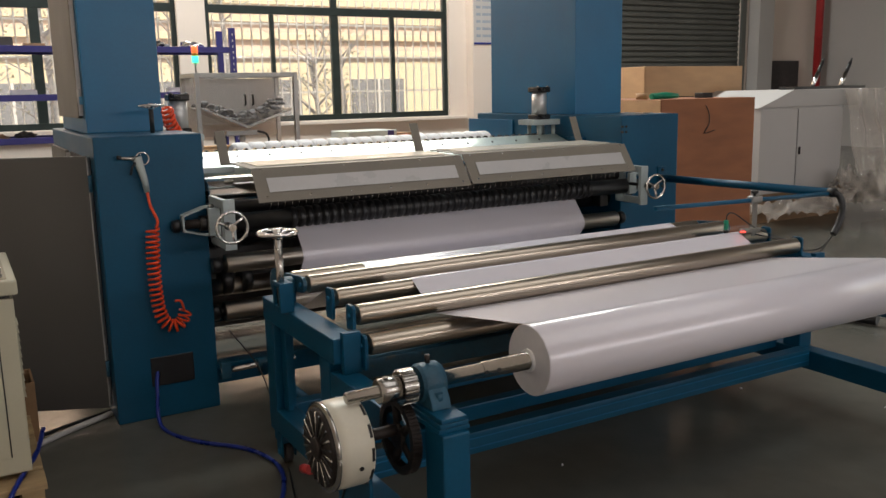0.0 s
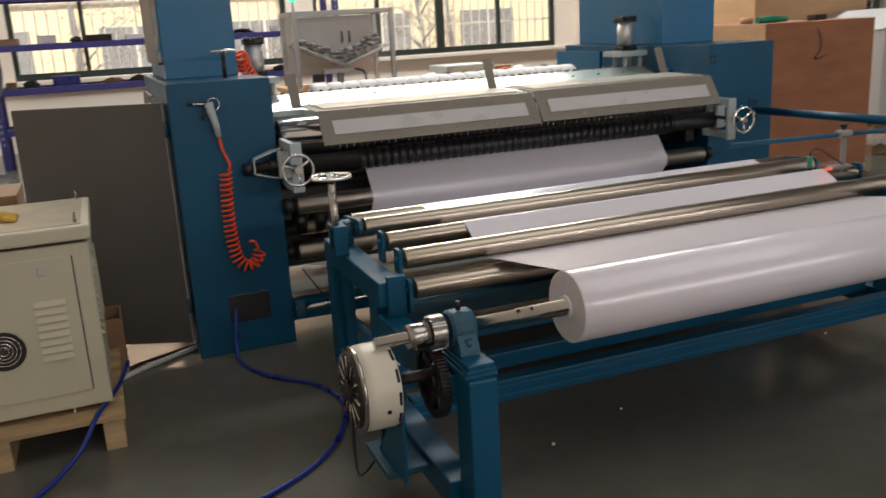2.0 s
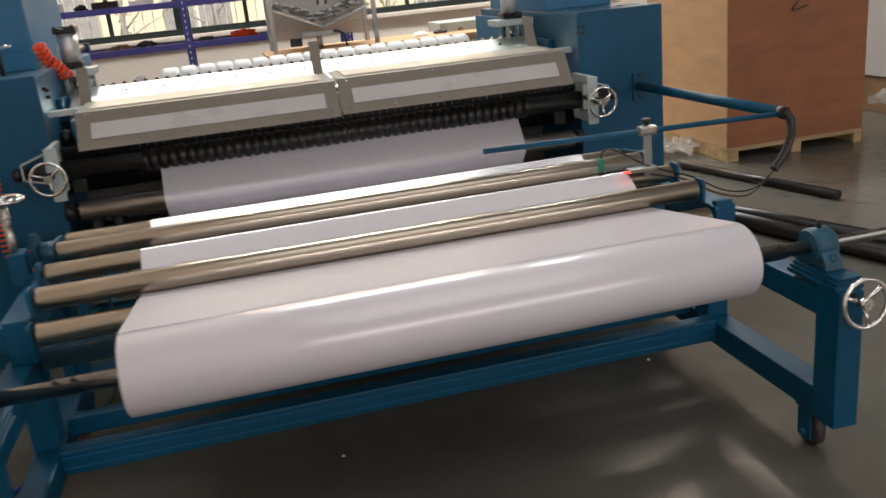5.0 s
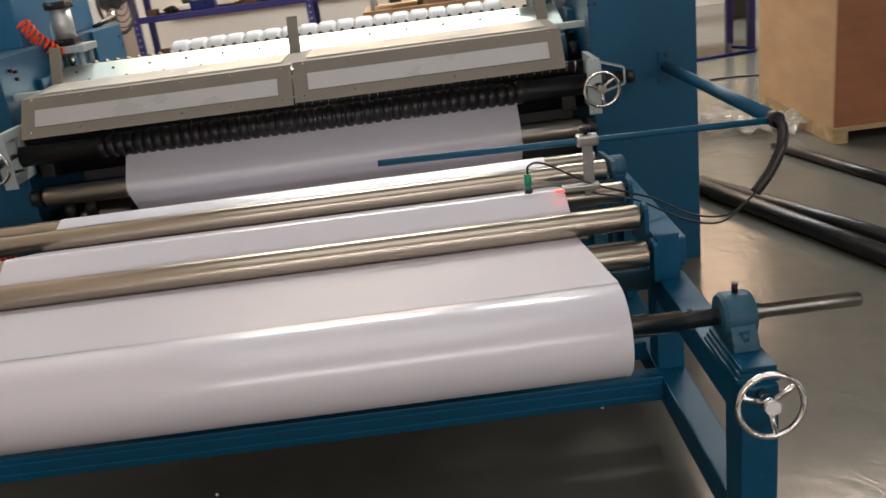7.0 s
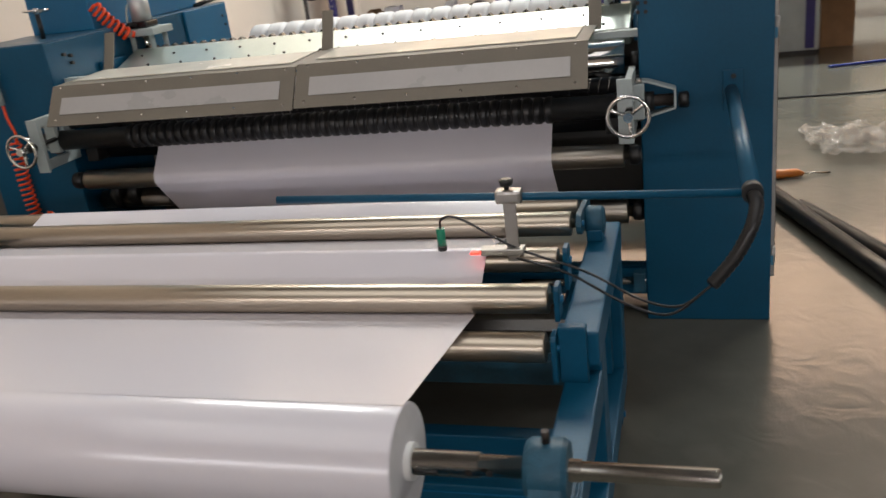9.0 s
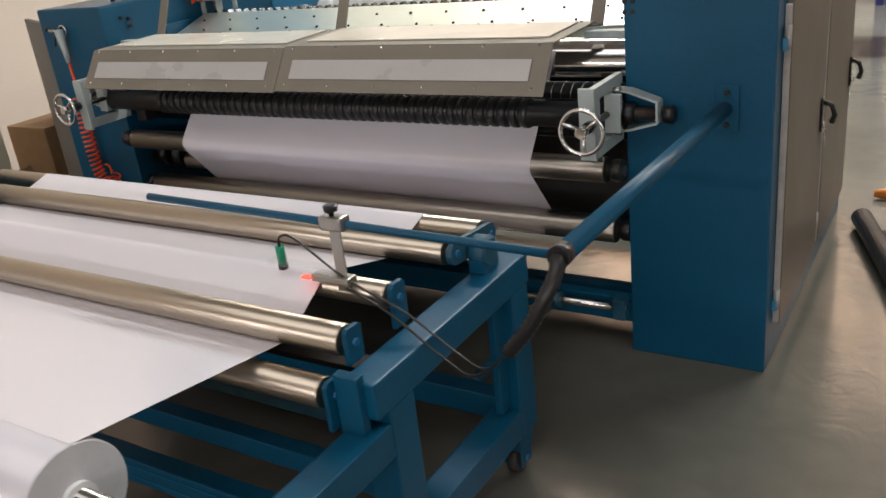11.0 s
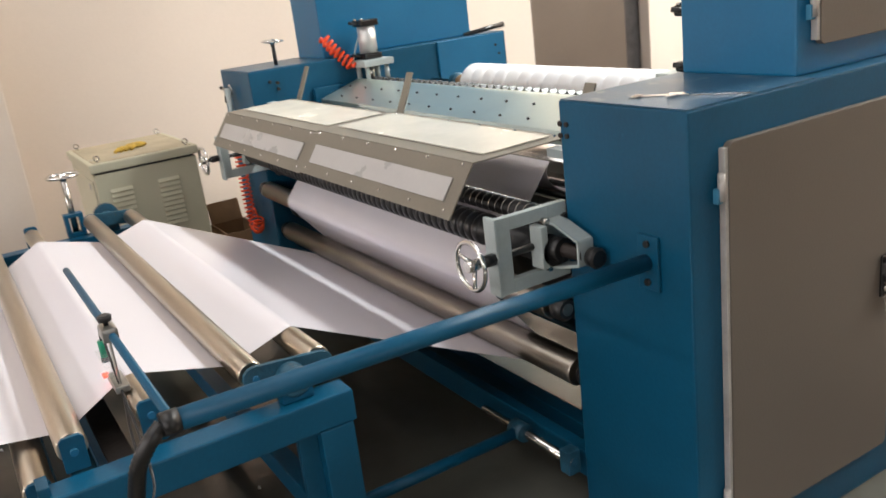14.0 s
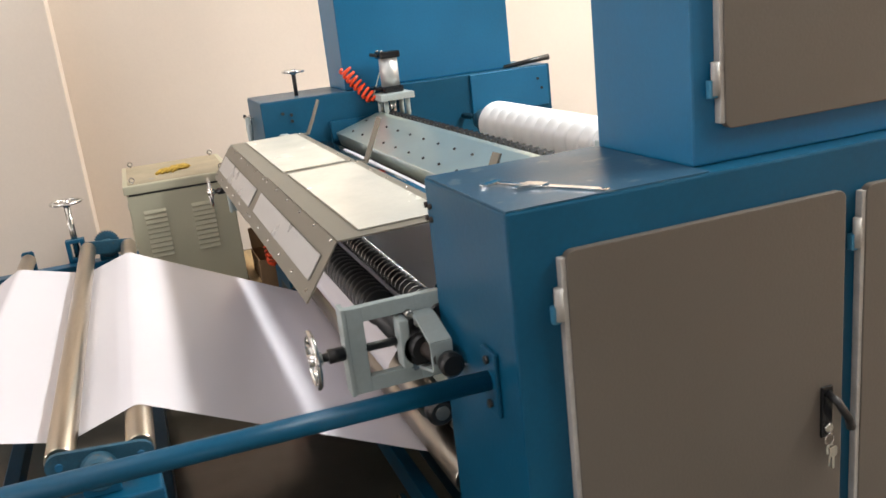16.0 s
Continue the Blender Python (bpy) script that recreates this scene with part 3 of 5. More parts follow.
for key, material in (("lower", DULLROLL), ("guide", DULLROLL), ("drum", CHROME)):
    y, z, r = ROLL[key]
    b = part("roller", lathe([(0, 0.018), (0.06, 0.018), (0.0601, r - 0.002), (0.063, r), (2.303, r), (2.3059, r - 0.002), (2.306, 0.018), (2.366, 0.018)], LX1, y, z, 48), material, M, "smooth steel guide roller")
    for x in (LX1 + 0.001, RX0 - 0.041):
        part("bearing", lathe([(0, 0.034), (0.012, 0.036), (0.03, 0.036), (0.04, 0.028)], x, y, z, 24), BLACK, b)
# spirally grooved black cutter rollers under the guard
y, z, r = ROLL["cutter"]
cutter = part("cutter_roller", rod((LX1, y, z), (RX0 + 0.02, y, z), 0.041, 32), BLACK, M, "black slitting roller set with round knives")
disc = lathe([(0, 0.040), (0.003, 0.0455), (0.008, 0.048), (0.023, 0.048), (0.028, 0.0455), (0.031, 0.040)], 3.30, y, z, 30)
ob = part("knife_ring", disc, BLACK, cutter)
pitch = 0.0385
for k in range(1, 45):
    o = new("knife_ring", ob.data)
    o.parent = cutter
    o.location = (pitch * k, 0, 0)
y2, z2 = 4.925, 0.902
spring = part("spring_roller", rod((LX1, y2, z2), (RX0, y2, z2), 0.028, 24), BLACK, M, "thin roller wound with a bright wire")
part("wire", sweep(helix((3.2, y2, z2), (5.28, y2, z2), 0.0292, 62, 10), 0.0018, 5), CHROME, spring)
for x in (3.02, 5.22):
    part("bearing_block", box(x - 0.03, x + 0.03, 4.95, 5.2, 0.72, 0.83, 0.008), BLACK, M)
part("roller", rod((LX1, 5.06, 0.76), (RX0, 5.06, 0.76), 0.05, 32), BLACKGLOSS, M, "black glossy press roller behind the paper")
# added sheet: stands for the dark interior and blocks light from behind
part("inner_sheet", box(LX1, RX0, 5.465, 5.477, 0.22, 0.984, 0.002), GREYDARK, M, "added dark sheet standing in for the machine's shaded interior")
# lower cross members, rods and the dark tray behind
part("cross_member", box(LX1, RX0, 5.06, 5.12, 0.08, 0.16, 0.004), BLUE, M, "blue square-tube cross member")
part("cross_member", box(LX1, RX0, 6.1, 6.2, 0.08, 0.2, 0.004), BLUE, M, "blue square-tube cross member")
part("roller", rod((LX1, 5.55, 0.53), (RX0, 5.55, 0.53), 0.06, 32), DULLROLL, M)
part("roller", rod((LX1, 5.95, 0.40), (RX0, 5.95, 0.40), 0.05, 32), DULLROLL, M)
part("tie_bar", rod((LX1, 5.35, 0.30), (RX0, 5.35, 0.30), 0.022, 20), BLUE_DULL, M)
for x in (3.02, 3.11):
    part("collar", lathe([(0, 0.062), (0.01, 0.07), (0.04, 0.07), (0.05, 0.062)], x, 5.05, 0.55, 24), BLACK, M)
part("tie_bar", rod((LX1, 5.05, 0.52), (3.3, 5.05, 0.52), 0.04, 24), DULLROLL, M)
for x0, x1, px in ((4.85, RX0, 5.05), (LX1, 3.3, 3.15)):
    g = part("guide_rod", rod((x0, 4.88, 0.172), (x1, 4.88, 0.18), 0.014, 20), CHROME, M, "short bright guide rod")
    part("slide_block", rod((px - 0.03, 4.88, 0.174), (px + 0.03, 4.88, 0.175), 0.030, 20), BLUE_DULL, g)
    part("push_bar", rod((px, 4.86, 0.172), (px, 4.24, 0.172), 0.018, 14), BLUE, g)
    part("rod_bracket", box(RX0 - 0.045 if px > 4 else LX1 + 0.002, RX0 - 0.002 if px > 4 else LX1 + 0.045, 4.86, 4.905, 0.14, 0.215, 0.004), BLUE_DULL, g)
part("front_bar", box(LX1, RX0, 4.935, 4.975, 0.10, 0.19, 0.004), BLUE, M)

# bent guard over the cutters: two panels, each a frame with a front and a top pane
GF, GC, GB = (4.645, 0.944), (4.738, 1.078), (5.065, 1.084)


def guard(x0, x1, lift):
    def quad(p, q, a, b, t0, t1, thick, off):
        """A slab between two lines in the side view, part of the way along and across."""
        P, Q = Vector((0, *p)), Vector((0, *q))
        d = (Q - P)
        nrm = Vector((0, -d.z, d.y)).normalized()
        bm = bmesh.new()
        lo = [Vector((x, 0, 0)) + P + d * t + nrm * off for x, t in ((a, t0), (b, t0), (b, t1), (a, t1))]
        hi = [v + nrm * thick for v in lo]
        vs = [bm.verts.new(v) for v in lo + hi]
        for f in ((0, 3, 2, 1), (4, 5, 6, 7), (0, 1, 5, 4), (1, 2, 6, 5), (2, 3, 7, 6), (3, 0, 4, 7)):
            bm.faces.new([vs[i] for i in f])
        bmesh.ops.recalc_face_normals(bm, faces=bm.faces[:])
        return bm

    gf, gc, gb = [(p[0], p[1] + lift) for p in (GF, GC, GB)]
    fr = merge(quad(gf, gc, x0, x1, 0, 1, 0.004, 0), quad(gc, gb, x0, x1, 0, 1, 0.004, 0))
    g = part("guard", fr, TAPE, M, "bent taupe guard panel with milky plastic panes")
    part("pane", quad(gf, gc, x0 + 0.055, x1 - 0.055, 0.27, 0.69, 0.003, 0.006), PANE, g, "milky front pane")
    part("pane", quad(gc, gb, x0 + 0.045, x1 - 0.045, 0.20, 0.90, 0.003, 0.006), PANE_LIT, g, "top pane, brightness of the lit top put into its cream colour")
    for k in range(6):
        sx = x0 + 0.04 + (x1 - x0 - 0.08) * k / 5
        for p, q, t in ((gf, gc, 0.12), (gf, gc, 0.94), (gc, gb, 0.95)):
            c = Vector((sx, p[0] + (q[0] - p[0]) * t, p[1] + (q[1] - p[1]) * t))
            part("screw", rod(c, c + Vector((0, -0.004, 0.0075)), 0.004, 8), CHROME, g)


guard(3.100, 4.138, 0.0)
guard(4.145, 5.170, 0.006)
part("guard_arm", box(LX1, 3.105, 4.99, 5.03, 1.05, 1.075, 0.003), PLATE, M)
part("guard_arm", box(5.16, RX0, 4.99, 5.03, 1.05, 1.075, 0.003), PLATE, M)

# knife beam: slanted galvanised apron, front face, rivets, straps and the row of knife holders
beam = part("knife_beam", prism([(5.257, 1.047), (5.47, 1.113), (5.50, 1.113), (5.50, 0.985), (5.272, 0.985)], "x", 2.995, 5.27, 0.003), GALV, M, "galvanised knife beam with riveted sloping top")
for k in range(26):
    f = 0.22 if k % 2 else 0.66
    c = Vector((3.07 + 0.084 * k, 5.257 + 0.213 * f, 1.046 + 0.066 * f))
    part("rivet", rod(c, c + Vector((0, -0.002, 0.006)), 0.0055, 8), DARKIRON, beam)
for x in (3.072, 4.088, 5.135):
    part("strap", prism([(5.060, 1.083), (5.098, 1.080), (5.128, 1.14), (5.168, 1.228), (5.173, 1.226), (5.133, 1.137), (5.103, 1.074), (5.060, 1.077)], "x", x, x + 0.046), TAPE, M, "taupe upright strap on the guard")
part("holder_bar", box(2.99, 5.27, 5.503, 5.545, 1.04, 1.108, 0.003), BLACKGLOSS, beam)
spike = prism([(3.05, 1.106), (3.086, 1.106), (3.070, 1.122), (3.066, 1.122)], "y", 5.508, 5.540)
sp = part("saw_tooth", spike, BLACKGLOSS, beam)
for k in range(1, 43):
    o = new("saw_tooth", sp.data)
    o.parent = beam
    o.location = (0.0505 * k, 0, 0)
part("beam_shaft", rod((LX1, 5.39, 1.03), (3.0, 5.39, 1.03), 0.03, 24), BLACK, beam)
part("beam_shaft", rod((5.26, 5.39, 1.03), (RX0, 5.39, 1.03), 0.03, 24), BLACK, beam)
part("beam_bracket", box(LX1, 2.975, 5.24, 5.42, 1.0, 1.10, 0.004), BLUE, M)
part("beam_bracket", box(5.285, RX0, 5.24, 5.42, 1.0, 1.10, 0.004), BLUE, M)

# air cylinders that press the beam
for cx in (3.003, 5.205):
    c = part("air_cylinder", rod((cx, 5.56, 1.235), (cx, 5.56, 1.368), 0.046, 36), DRUM, M, "bright pneumatic cylinder with black end caps")
    part("end_cap", box(cx - 0.051, cx + 0.051, 5.509, 5.611, 1.368, 1.402, 0.008), BLACKGLOSS, c)
    part("end_cap", box(cx - 0.051, cx + 0.051, 5.509, 5.611, 1.204, 1.236, 0.008), BLACKGLOSS, c)
    part("mount_plate", box(max(cx - 0.100, LX1 + 0.002), cx + 0.100, 5.475, 5.645, 1.172, 1.204, 0.003), PLATE, c)
    for dx in (-0.036, 0.068):
        for dy in (-0.055, 0.055):
            part("rod", rod((cx + dx, 5.56 + dy, 1.09), (cx + dx, 5.56 + dy, 1.172), 0.012, 14), PLATE, c)
    part("piston_rod", rod((cx, 5.56, 1.09), (cx, 5.56, 1.172), 0.016, 16), CHROME, c)
    for z in (1.222, 1.384):
        part("fitting", rod((cx, 5.51, z), (cx - 0.035, 5.485, z + 0.008), 0.008, 10), BLACK, c)
    for dx in (-0.038, 0.038):
        part("tie_bolt", rod((cx + dx, 5.522, 1.40), (cx + dx, 5.522, 1.408), 0.008, 8), STEEL, c)

# bearing brackets at both ends of the cutter, with screw and handwheel
for side in (-1, 1):
    def X(d):
        """d metres outward from the cabinet's inner edge."""
        return (LX1 - d) if side < 0 else (RX0 + d)

    def span(a, b):
        return min(X(a), X(b)), max(X(a), X(b))

    xa, xb = span(-0.034, -0.012)
    br = part("bearing_bracket", framed(xa, 4.70, 4.93, 0.752, 0.962, 4.742, 4.865, 0.79, 0.925, xb - xa), PLATE, M, "pale grey-green bearing bracket with a square opening")
    fa, fb = span(-0.060, -0.010)
    part("front_flange", box(fa, fb, 4.692, 4.704, 0.75, 0.964, 0.003), PLATE, br)
    ba, bb = span(-0.03, 0.02)
    part("slide_block", box(ba, bb, 4.815, 4.838, 0.80, 0.918, 0.004), PLATE, br)
    part("screw", rod((X(-0.022), 4.62, 0.858), (X(-0.022), 4.83, 0.858), 0.010, 16), BLACK, br)
    part("lock_nut", rod((X(-0.022), 4.652, 0.858), (X(-0.022), 4.69, 0.858), 0.017, 6), BLACK, br)
    part("shaft", rod((X(-0.03), 4.86, 0.85), (X(0.12), 4.875, 0.85), 0.020, 20), DARKIRON, br)
    part("shaft_collar", rod((X(0.01), 4.862, 0.85), (X(0.05), 4.864, 0.85), 0.033, 24), BLACK, br)
    part("knob", lathe([(0, 0.016), (0.006, 0.026), (0.03, 0.028), (0.036, 0.022)], X(0.145) - 0.018, 4.885, 0.845, 20), BLACK, br)
    yoke = [(-0.01, 0.922), (0.03, 0.918), (0.118, 0.888), (0.118, 0.824), (0.03, 0.800), (-0.01, 0.797)]
    yb_m = None
    for (p0, q0), (p1, q1) in zip(yoke, yoke[1:]):
        ln_ = math.hypot(p1 - p0, q1 - q0)
        nx_, nz_ = -(q1 - q0) / ln_ * 0.0035, (p1 - p0) / ln_ * 0.0035
        yb_m = prism([(X(p0 - nx_), q0 - nz_), (X(p1 - nx_), q1 - nz_), (X(p1 + nx_), q1 + nz_), (X(p0 + nx_), q0 + nz_)], "y", 4.852, 4.902, 0, yb_m)
    part("yoke", yb_m, PLATE, br, "bent pale strap round the bearing")
    for zq in (0.797, 0.924):
        part("bolt", rod((X(-0.01), 4.846, zq), (X(0.012), 4.846, zq), 0.010, 6), STEEL, br)
    handwheel(br, (X(-0.022), 4.618, 0.858), (0, -1, 0), 0.064)

# things bolted on the cabinets
part("clamp_screw", rod((2.79, 5.13, ZT), (2.79, 5.13, 1.345), 0.010, 14), BLACK, M, "black upright clamp screw")
handwheel(M, (2.79, 5.13, 1.352), (0, 0.05, 1), 0.052, "small flat chrome handwheel")
lev = part("lever", sweep([(2.90, 6.22, 1.235), (2.915, 6.35, 1.25), (2.93, 6.47, 1.262)], [0.012, 0.013, 0.016], 10), BLACK, M, "black lever on the cabinet")
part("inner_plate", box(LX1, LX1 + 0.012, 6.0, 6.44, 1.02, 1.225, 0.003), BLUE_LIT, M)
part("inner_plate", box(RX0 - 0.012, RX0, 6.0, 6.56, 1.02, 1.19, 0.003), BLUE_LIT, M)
for yb, zb in ((6.38, 1.16), (6.40, 1.11), (5.02, 1.17), (5.06, 1.16), (5.06, 1.13)):
    part("bolt", rod((LX1, yb, zb), (LX1 + 0.016, yb, zb), 0.008, 6), DARKIRON, M)
for xb, zb in ((5.27, 1.14), (5.27, 1.17), (5.295, 1.17), (5.295, 1.14)):
    part("bolt", rod((xb + 0.05, YF - 0.006, zb), (xb + 0.05, YF + 0.01, zb), 0.007, 6), DARKIRON, M)

# swing arm of the web sensor, on the right cabinet
AX, AY, AZ = 5.605, 3.767, 0.878
ap = part("arm_plate", box(5.588, 5.655, YF - 0.010, YF - 0.0005, 0.79, 0.928, 0.003), BLUE, M, "bolted blue arm plate")
for zb in (0.812, 0.908):
    part("bolt", rod((5.622, YF - 0.018, zb), (5.622, YF - 0.008, zb), 0.009, 6), BLACK, ap)
part("arm", sweep([(5.616, YF - 0.010, 0.86), (AX, AY, AZ)], 0.021, 20), BLUE, M, "blue tubular swing arm")
part("arm_cap", rod((AX, AY + 0.02, AZ), (AX + 0.0005, AY - 0.012, AZ), 0.0225, 20), BLACK, M)
part("cross_rod", rod((AX, AY + 0.01, AZ - 0.004), (4.483, 3.771, 0.898), 0.0095, 14), BLUE, M, "thin blue sensor rod")
hose = smooth_path([(AX, AY - 0.01, AZ), (AX + 0.006, AY - 0.035, AZ - 0.018), (5.597, 3.705, 0.815), (5.565, 3.695, 0.755), (5.519, 3.69, 0.696)], 10)
part("hose", sweep(hose, [0.0138 + 0.0022 * (k % 2) for k in range(len(hose))], 14), BLACK, M, "black corrugated cable sleeve")
cab = smooth_path([(5.519, 3.69, 0.695), (5.45, 3.71, 0.635), (5.36, 3.75, 0.635), (5.24, 3.76, 0.70), (5.08, 3.765, 0.76), (4.95, 3.77, 0.835), (4.905, 3.77, 0.836), (4.898, 3.77, 0.81)], 8)
part("cable", sweep(cab, 0.0032, 6), BLACK, M)
cab = smooth_path([(5.519, 3.69, 0.695), (5.43, 3.70, 0.62), (5.33, 3.735, 0.63), (5.2, 3.75, 0.70), (5.07, 3.77, 0.735)], 8)
part("cable", sweep(cab, 0.0032, 6), BLACK, M)
cl = part("sensor_clamp", box(5.042, 5.105, 3.752, 3.789, 0.872, 0.905, 0.008), ALU, M, "clamped web edge sensor with a red light")
part("clamp_knob", lathe([(0, 0.006), (0.012, 0.006), (0.0121, 0.015), (0.024, 0.017), (0.027, 0.012)], 5.07, 3.77, 0.903, 16, "z"), BLACK, cl)
part("strip", box(5.058, 5.088, 3.766, 3.770, 0.725, 0.875, 0.001), ALU, cl)
part("sensor_body", box(4.86, 5.055, 3.752, 3.785, 0.768, 0.777, 0.002), CLEAR, cl, "clear sensor fork")
part("sensor_body", box(4.995, 5.10, 3.752, 3.785, 0.745, 0.762, 0.003), ALU, cl)
part("red_light", box(4.972, 4.996, 3.744, 3.758, 0.752, 0.757, 0.001), LED, cl, "glowing red sensor light")
gs = part("green_sensor", rod((4.898, 3.77, 0.768), (4.898, 3.77, 0.812), 0.0105, 16), GREENP, cl, "green cylindrical sensor")
part("sensor_tip", rod((4.898, 3.77, 0.756), (4.898, 3.77, 0.769), 0.0115, 16), BLACK, gs)

# rewound roll at the back
rw = thing("rewound_roll", (4.17, 5.95, 0.923), "row of white slit paper reels on a brown core", "paper roll")
reel = part("paper_reel", lathe([(0, 0.037), (0.0001, 0.089), (0.006, 0.097), (0.014, 0.1022), (0.022, 0.103), (0.070, 0.103), (0.078, 0.1022), (0.086, 0.097), (0.091, 0.089), (0.0911, 0.037)], 3.37, 5.95, 1.026, 56), PAPER_WHITE, rw, "narrow white slit paper reel")
for k in range(1, 18):
    o = new("paper_reel", reel.data)
    o.parent = rw
    o.location = (0.0945 * k, 0, 0)
part("core", lathe([(0, 0.030), (0.0001, 0.042), (1.85, 0.042), (1.8501, 0.030)], 3.245, 5.95, 1.026, 28), PLY, rw, "tan cardboard core")
part("chuck", lathe([(0, 0.022), (0.012, 0.050), (0.05, 0.050), (0.065, 0.036)], 3.178, 5.95, 1.026, 24), BLUE_DULL, rw)
part("spindle", rod((LX1, 5.95, 1.026), (RX0, 5.95, 1.026), 0.016, 16), STEEL, rw)

# ---- the unwind stand ----
S = thing("unwind_stand", (4.13, 3.6, 0), "blue welded unwind stand with guide rollers on casters", "machine stand")
SH_Y, SH_Z = 3.085, 0.638
WEB = [(SH_Y, SH_Z, 0.102, 1), (3.63, 0.692, 0.035, -1), (3.80, 0.715, 0.031, 1), (4.045, 0.716, 0.034, -1), (4.215, 0.700, 0.034, 1), (4.975, 0.421, 0.0465, -1), (4.90, 0.655, 0.0425, 1), (5.185, 0.935, 0.0855, 1)]
for xs, inner in ((2.965, 1), (5.205, -1)):
    x0, x1 = xs, xs + 0.08
    fr = part("side_frame", box(x0, x1, 3.56, 4.25, 0.562, 0.645, 0.006), BLUE, S, "blue square-tube side frame")
    part("rear_post", box(x0 + 0.001, x1 - 0.001, 4.150, 4.240, 0.13, 0.562, 0.005), BLUE, fr)
    part("middle_post", box(x0 + 0.001, x1 - 0.001, 3.60, 3.69, 0.225, 0.562, 0.005), BLUE, fr)
    part("base_rail", box(x0, x1, 3.033, 4.164, 0.140, 0.225, 0.005), BLUE, fr)
    part("front_rail", box(x0 + 0.001, x1 - 0.001, 3.03, 3.60, 0.452, 0.532, 0.005), BLUE, fr)
    bx0 = x0 + (0.03 if inner > 0 else 0.0)
    part("front_post", box(bx0 - 0.001, bx0 + 0.078, 2.935, 3.032, 0.130, 0.545, 0.006), BLUE, fr)
    part("stiffener", box(x0 + 0.03, x1 - 0.03, 4.10, 4.165, 0.23, 0.56, 0.003), BLUE, fr)
    for k in range(3):
        part("shim", box(bx0 - 0.004 + 0.004 * k, bx0 + 0.086 - 0.004 * k, 2.95, 3.16 - 0.006 * k, 0.5455 + 0.0125 * k, 0.557 + 0.0125 * k, 0.002), BLUE, fr)
    # pillow block of the roll shaft
    bl = part("pillow_block", lathe([(0, 0.046), (0.008, 0.052), (0.062, 0.052), (0.07, 0.046)], bx0 + 0.005, SH_Y, SH_Z, 32), BLUE_DULL, S, "dull blue cast pillow block")
    part("block_foot", prism([(SH_Y - 0.075, 0.583), (SH_Y + 0.075, 0.583), (SH_Y + 0.07, 0.605), (SH_Y + 0.045, 0.645), (SH_Y - 0.045, 0.645), (SH_Y - 0.07, 0.605)], "x", bx0 + 0.012, bx0 + 0.068, 0.004), BLUE_DULL, bl)
    part("grease_nipple", rod((bx0 + 0.04, SH_Y, 0.69), (bx0 + 0.04, SH_Y, 0.712), 0.007, 8), DARKIRON, bl)
    for dy in (-0.06, 0.06):
        part("bolt", rod((bx0 + 0.04, SH_Y + dy, 0.60), (bx0 + 0.04, SH_Y + dy, 0.625), 0.011, 6), BLUE_DULL, bl)
    # casters
    for cy in (3.08, 4.18):
        x0, x1 = (bx0, bx0 + 0.08) if cy < 4 else (xs, xs + 0.08)
        ca = part("caster", box(x0 + 0.008, x1 - 0.008, cy - 0.04, cy + 0.04, 0.125 if cy < 4 else 0.09, 0.14, 0.003), BLUE, S, "blue swivel caster")
        top = 0.125 if cy < 4 else 0.09
        for xx in (x0 + 0.012, x1 - 0.018):
            part("fork", box(xx, xx + 0.006, cy - 0.03, cy + 0.03, 0.03, top, 0.002), BLUE, ca)
        part("wheel", lathe([(0, 0.035), (0.004, 0.048), (0.028, 0.048), (0.032, 0.035)] if cy < 4 else [(0, 0.03), (0.004, 0.042), (0.028, 0.042), (0.032, 0.03)], x0 + 0.024, cy, 0.048 if cy < 4 else 0.042, 28), JUNK_DARK, ca)
        part("axle", rod((x0 + 0.006, cy, 0.048), (x1 - 0.006, cy, 0.048), 0.010, 6), BLUE_LIT, ca)
for y0, y1, z0, z1 in ((3.545, 3.60, 0.160, 0.238), (4.18, 4.24, 0.150, 0.225), (3.72, 3.77, 0.20, 0.26)):
    part("cross_beam", box(3.045, 5.205, y0, y1, z0, z1, 0.005), BLUE, S, "blue square-tube cross beam")
for z in (0.181, 0.215):
    part("weld_seam", box(3.05, 5.2, 3.5425, 3.5455, z, z + 0.004), BLUE_LIT, S)
part("cross_beam", box(3.045, 5.205, 3.62, 3.68, 0.475, 0.54, 0.005), BLUE_DULL, S)

# guide rollers on upright lugs
for i, (y, z, r) in enumerate(((3.63, 0.692, 0.034), (3.80, 0.715, 0.030), (3.545, 0.615, 0.034))):
    b = part("roller", lathe([(0, 0.012), (0.012, 0.012), (0.0121, r - 0.002), (0.015, r), (2.105, r), (2.1079, r - 0.002), (2.108, 0.012), (2.12, 0.012)], 3.065, y, z, 44), ROLLER, S, "brushed steel guide roller")
    for xl in (3.052, 5.186):
        part("lug", prism([(y - 0.026, 0.646 if i < 2 else 0.54), (y + 0.026, 0.646 if i < 2 else 0.54), (y + 0.026, z + 0.028), (y + 0.018, z + 0.036), (y - 0.018, z + 0.036), (y - 0.026, z + 0.028)], "x", xl, xl + 0.012, 0.002), BLUE, b)
        part("bolt", rod((xl - 0.006, y, z), (xl + 0.018, y, z), 0.009, 8), BLUE_LIT, b)
for xl in (2.99, 5.20):
    part("corner_plate", box(xl, xl + 0.06, 3.54, 3.565, 0.53, 0.665, 0.003), BLUE, S)
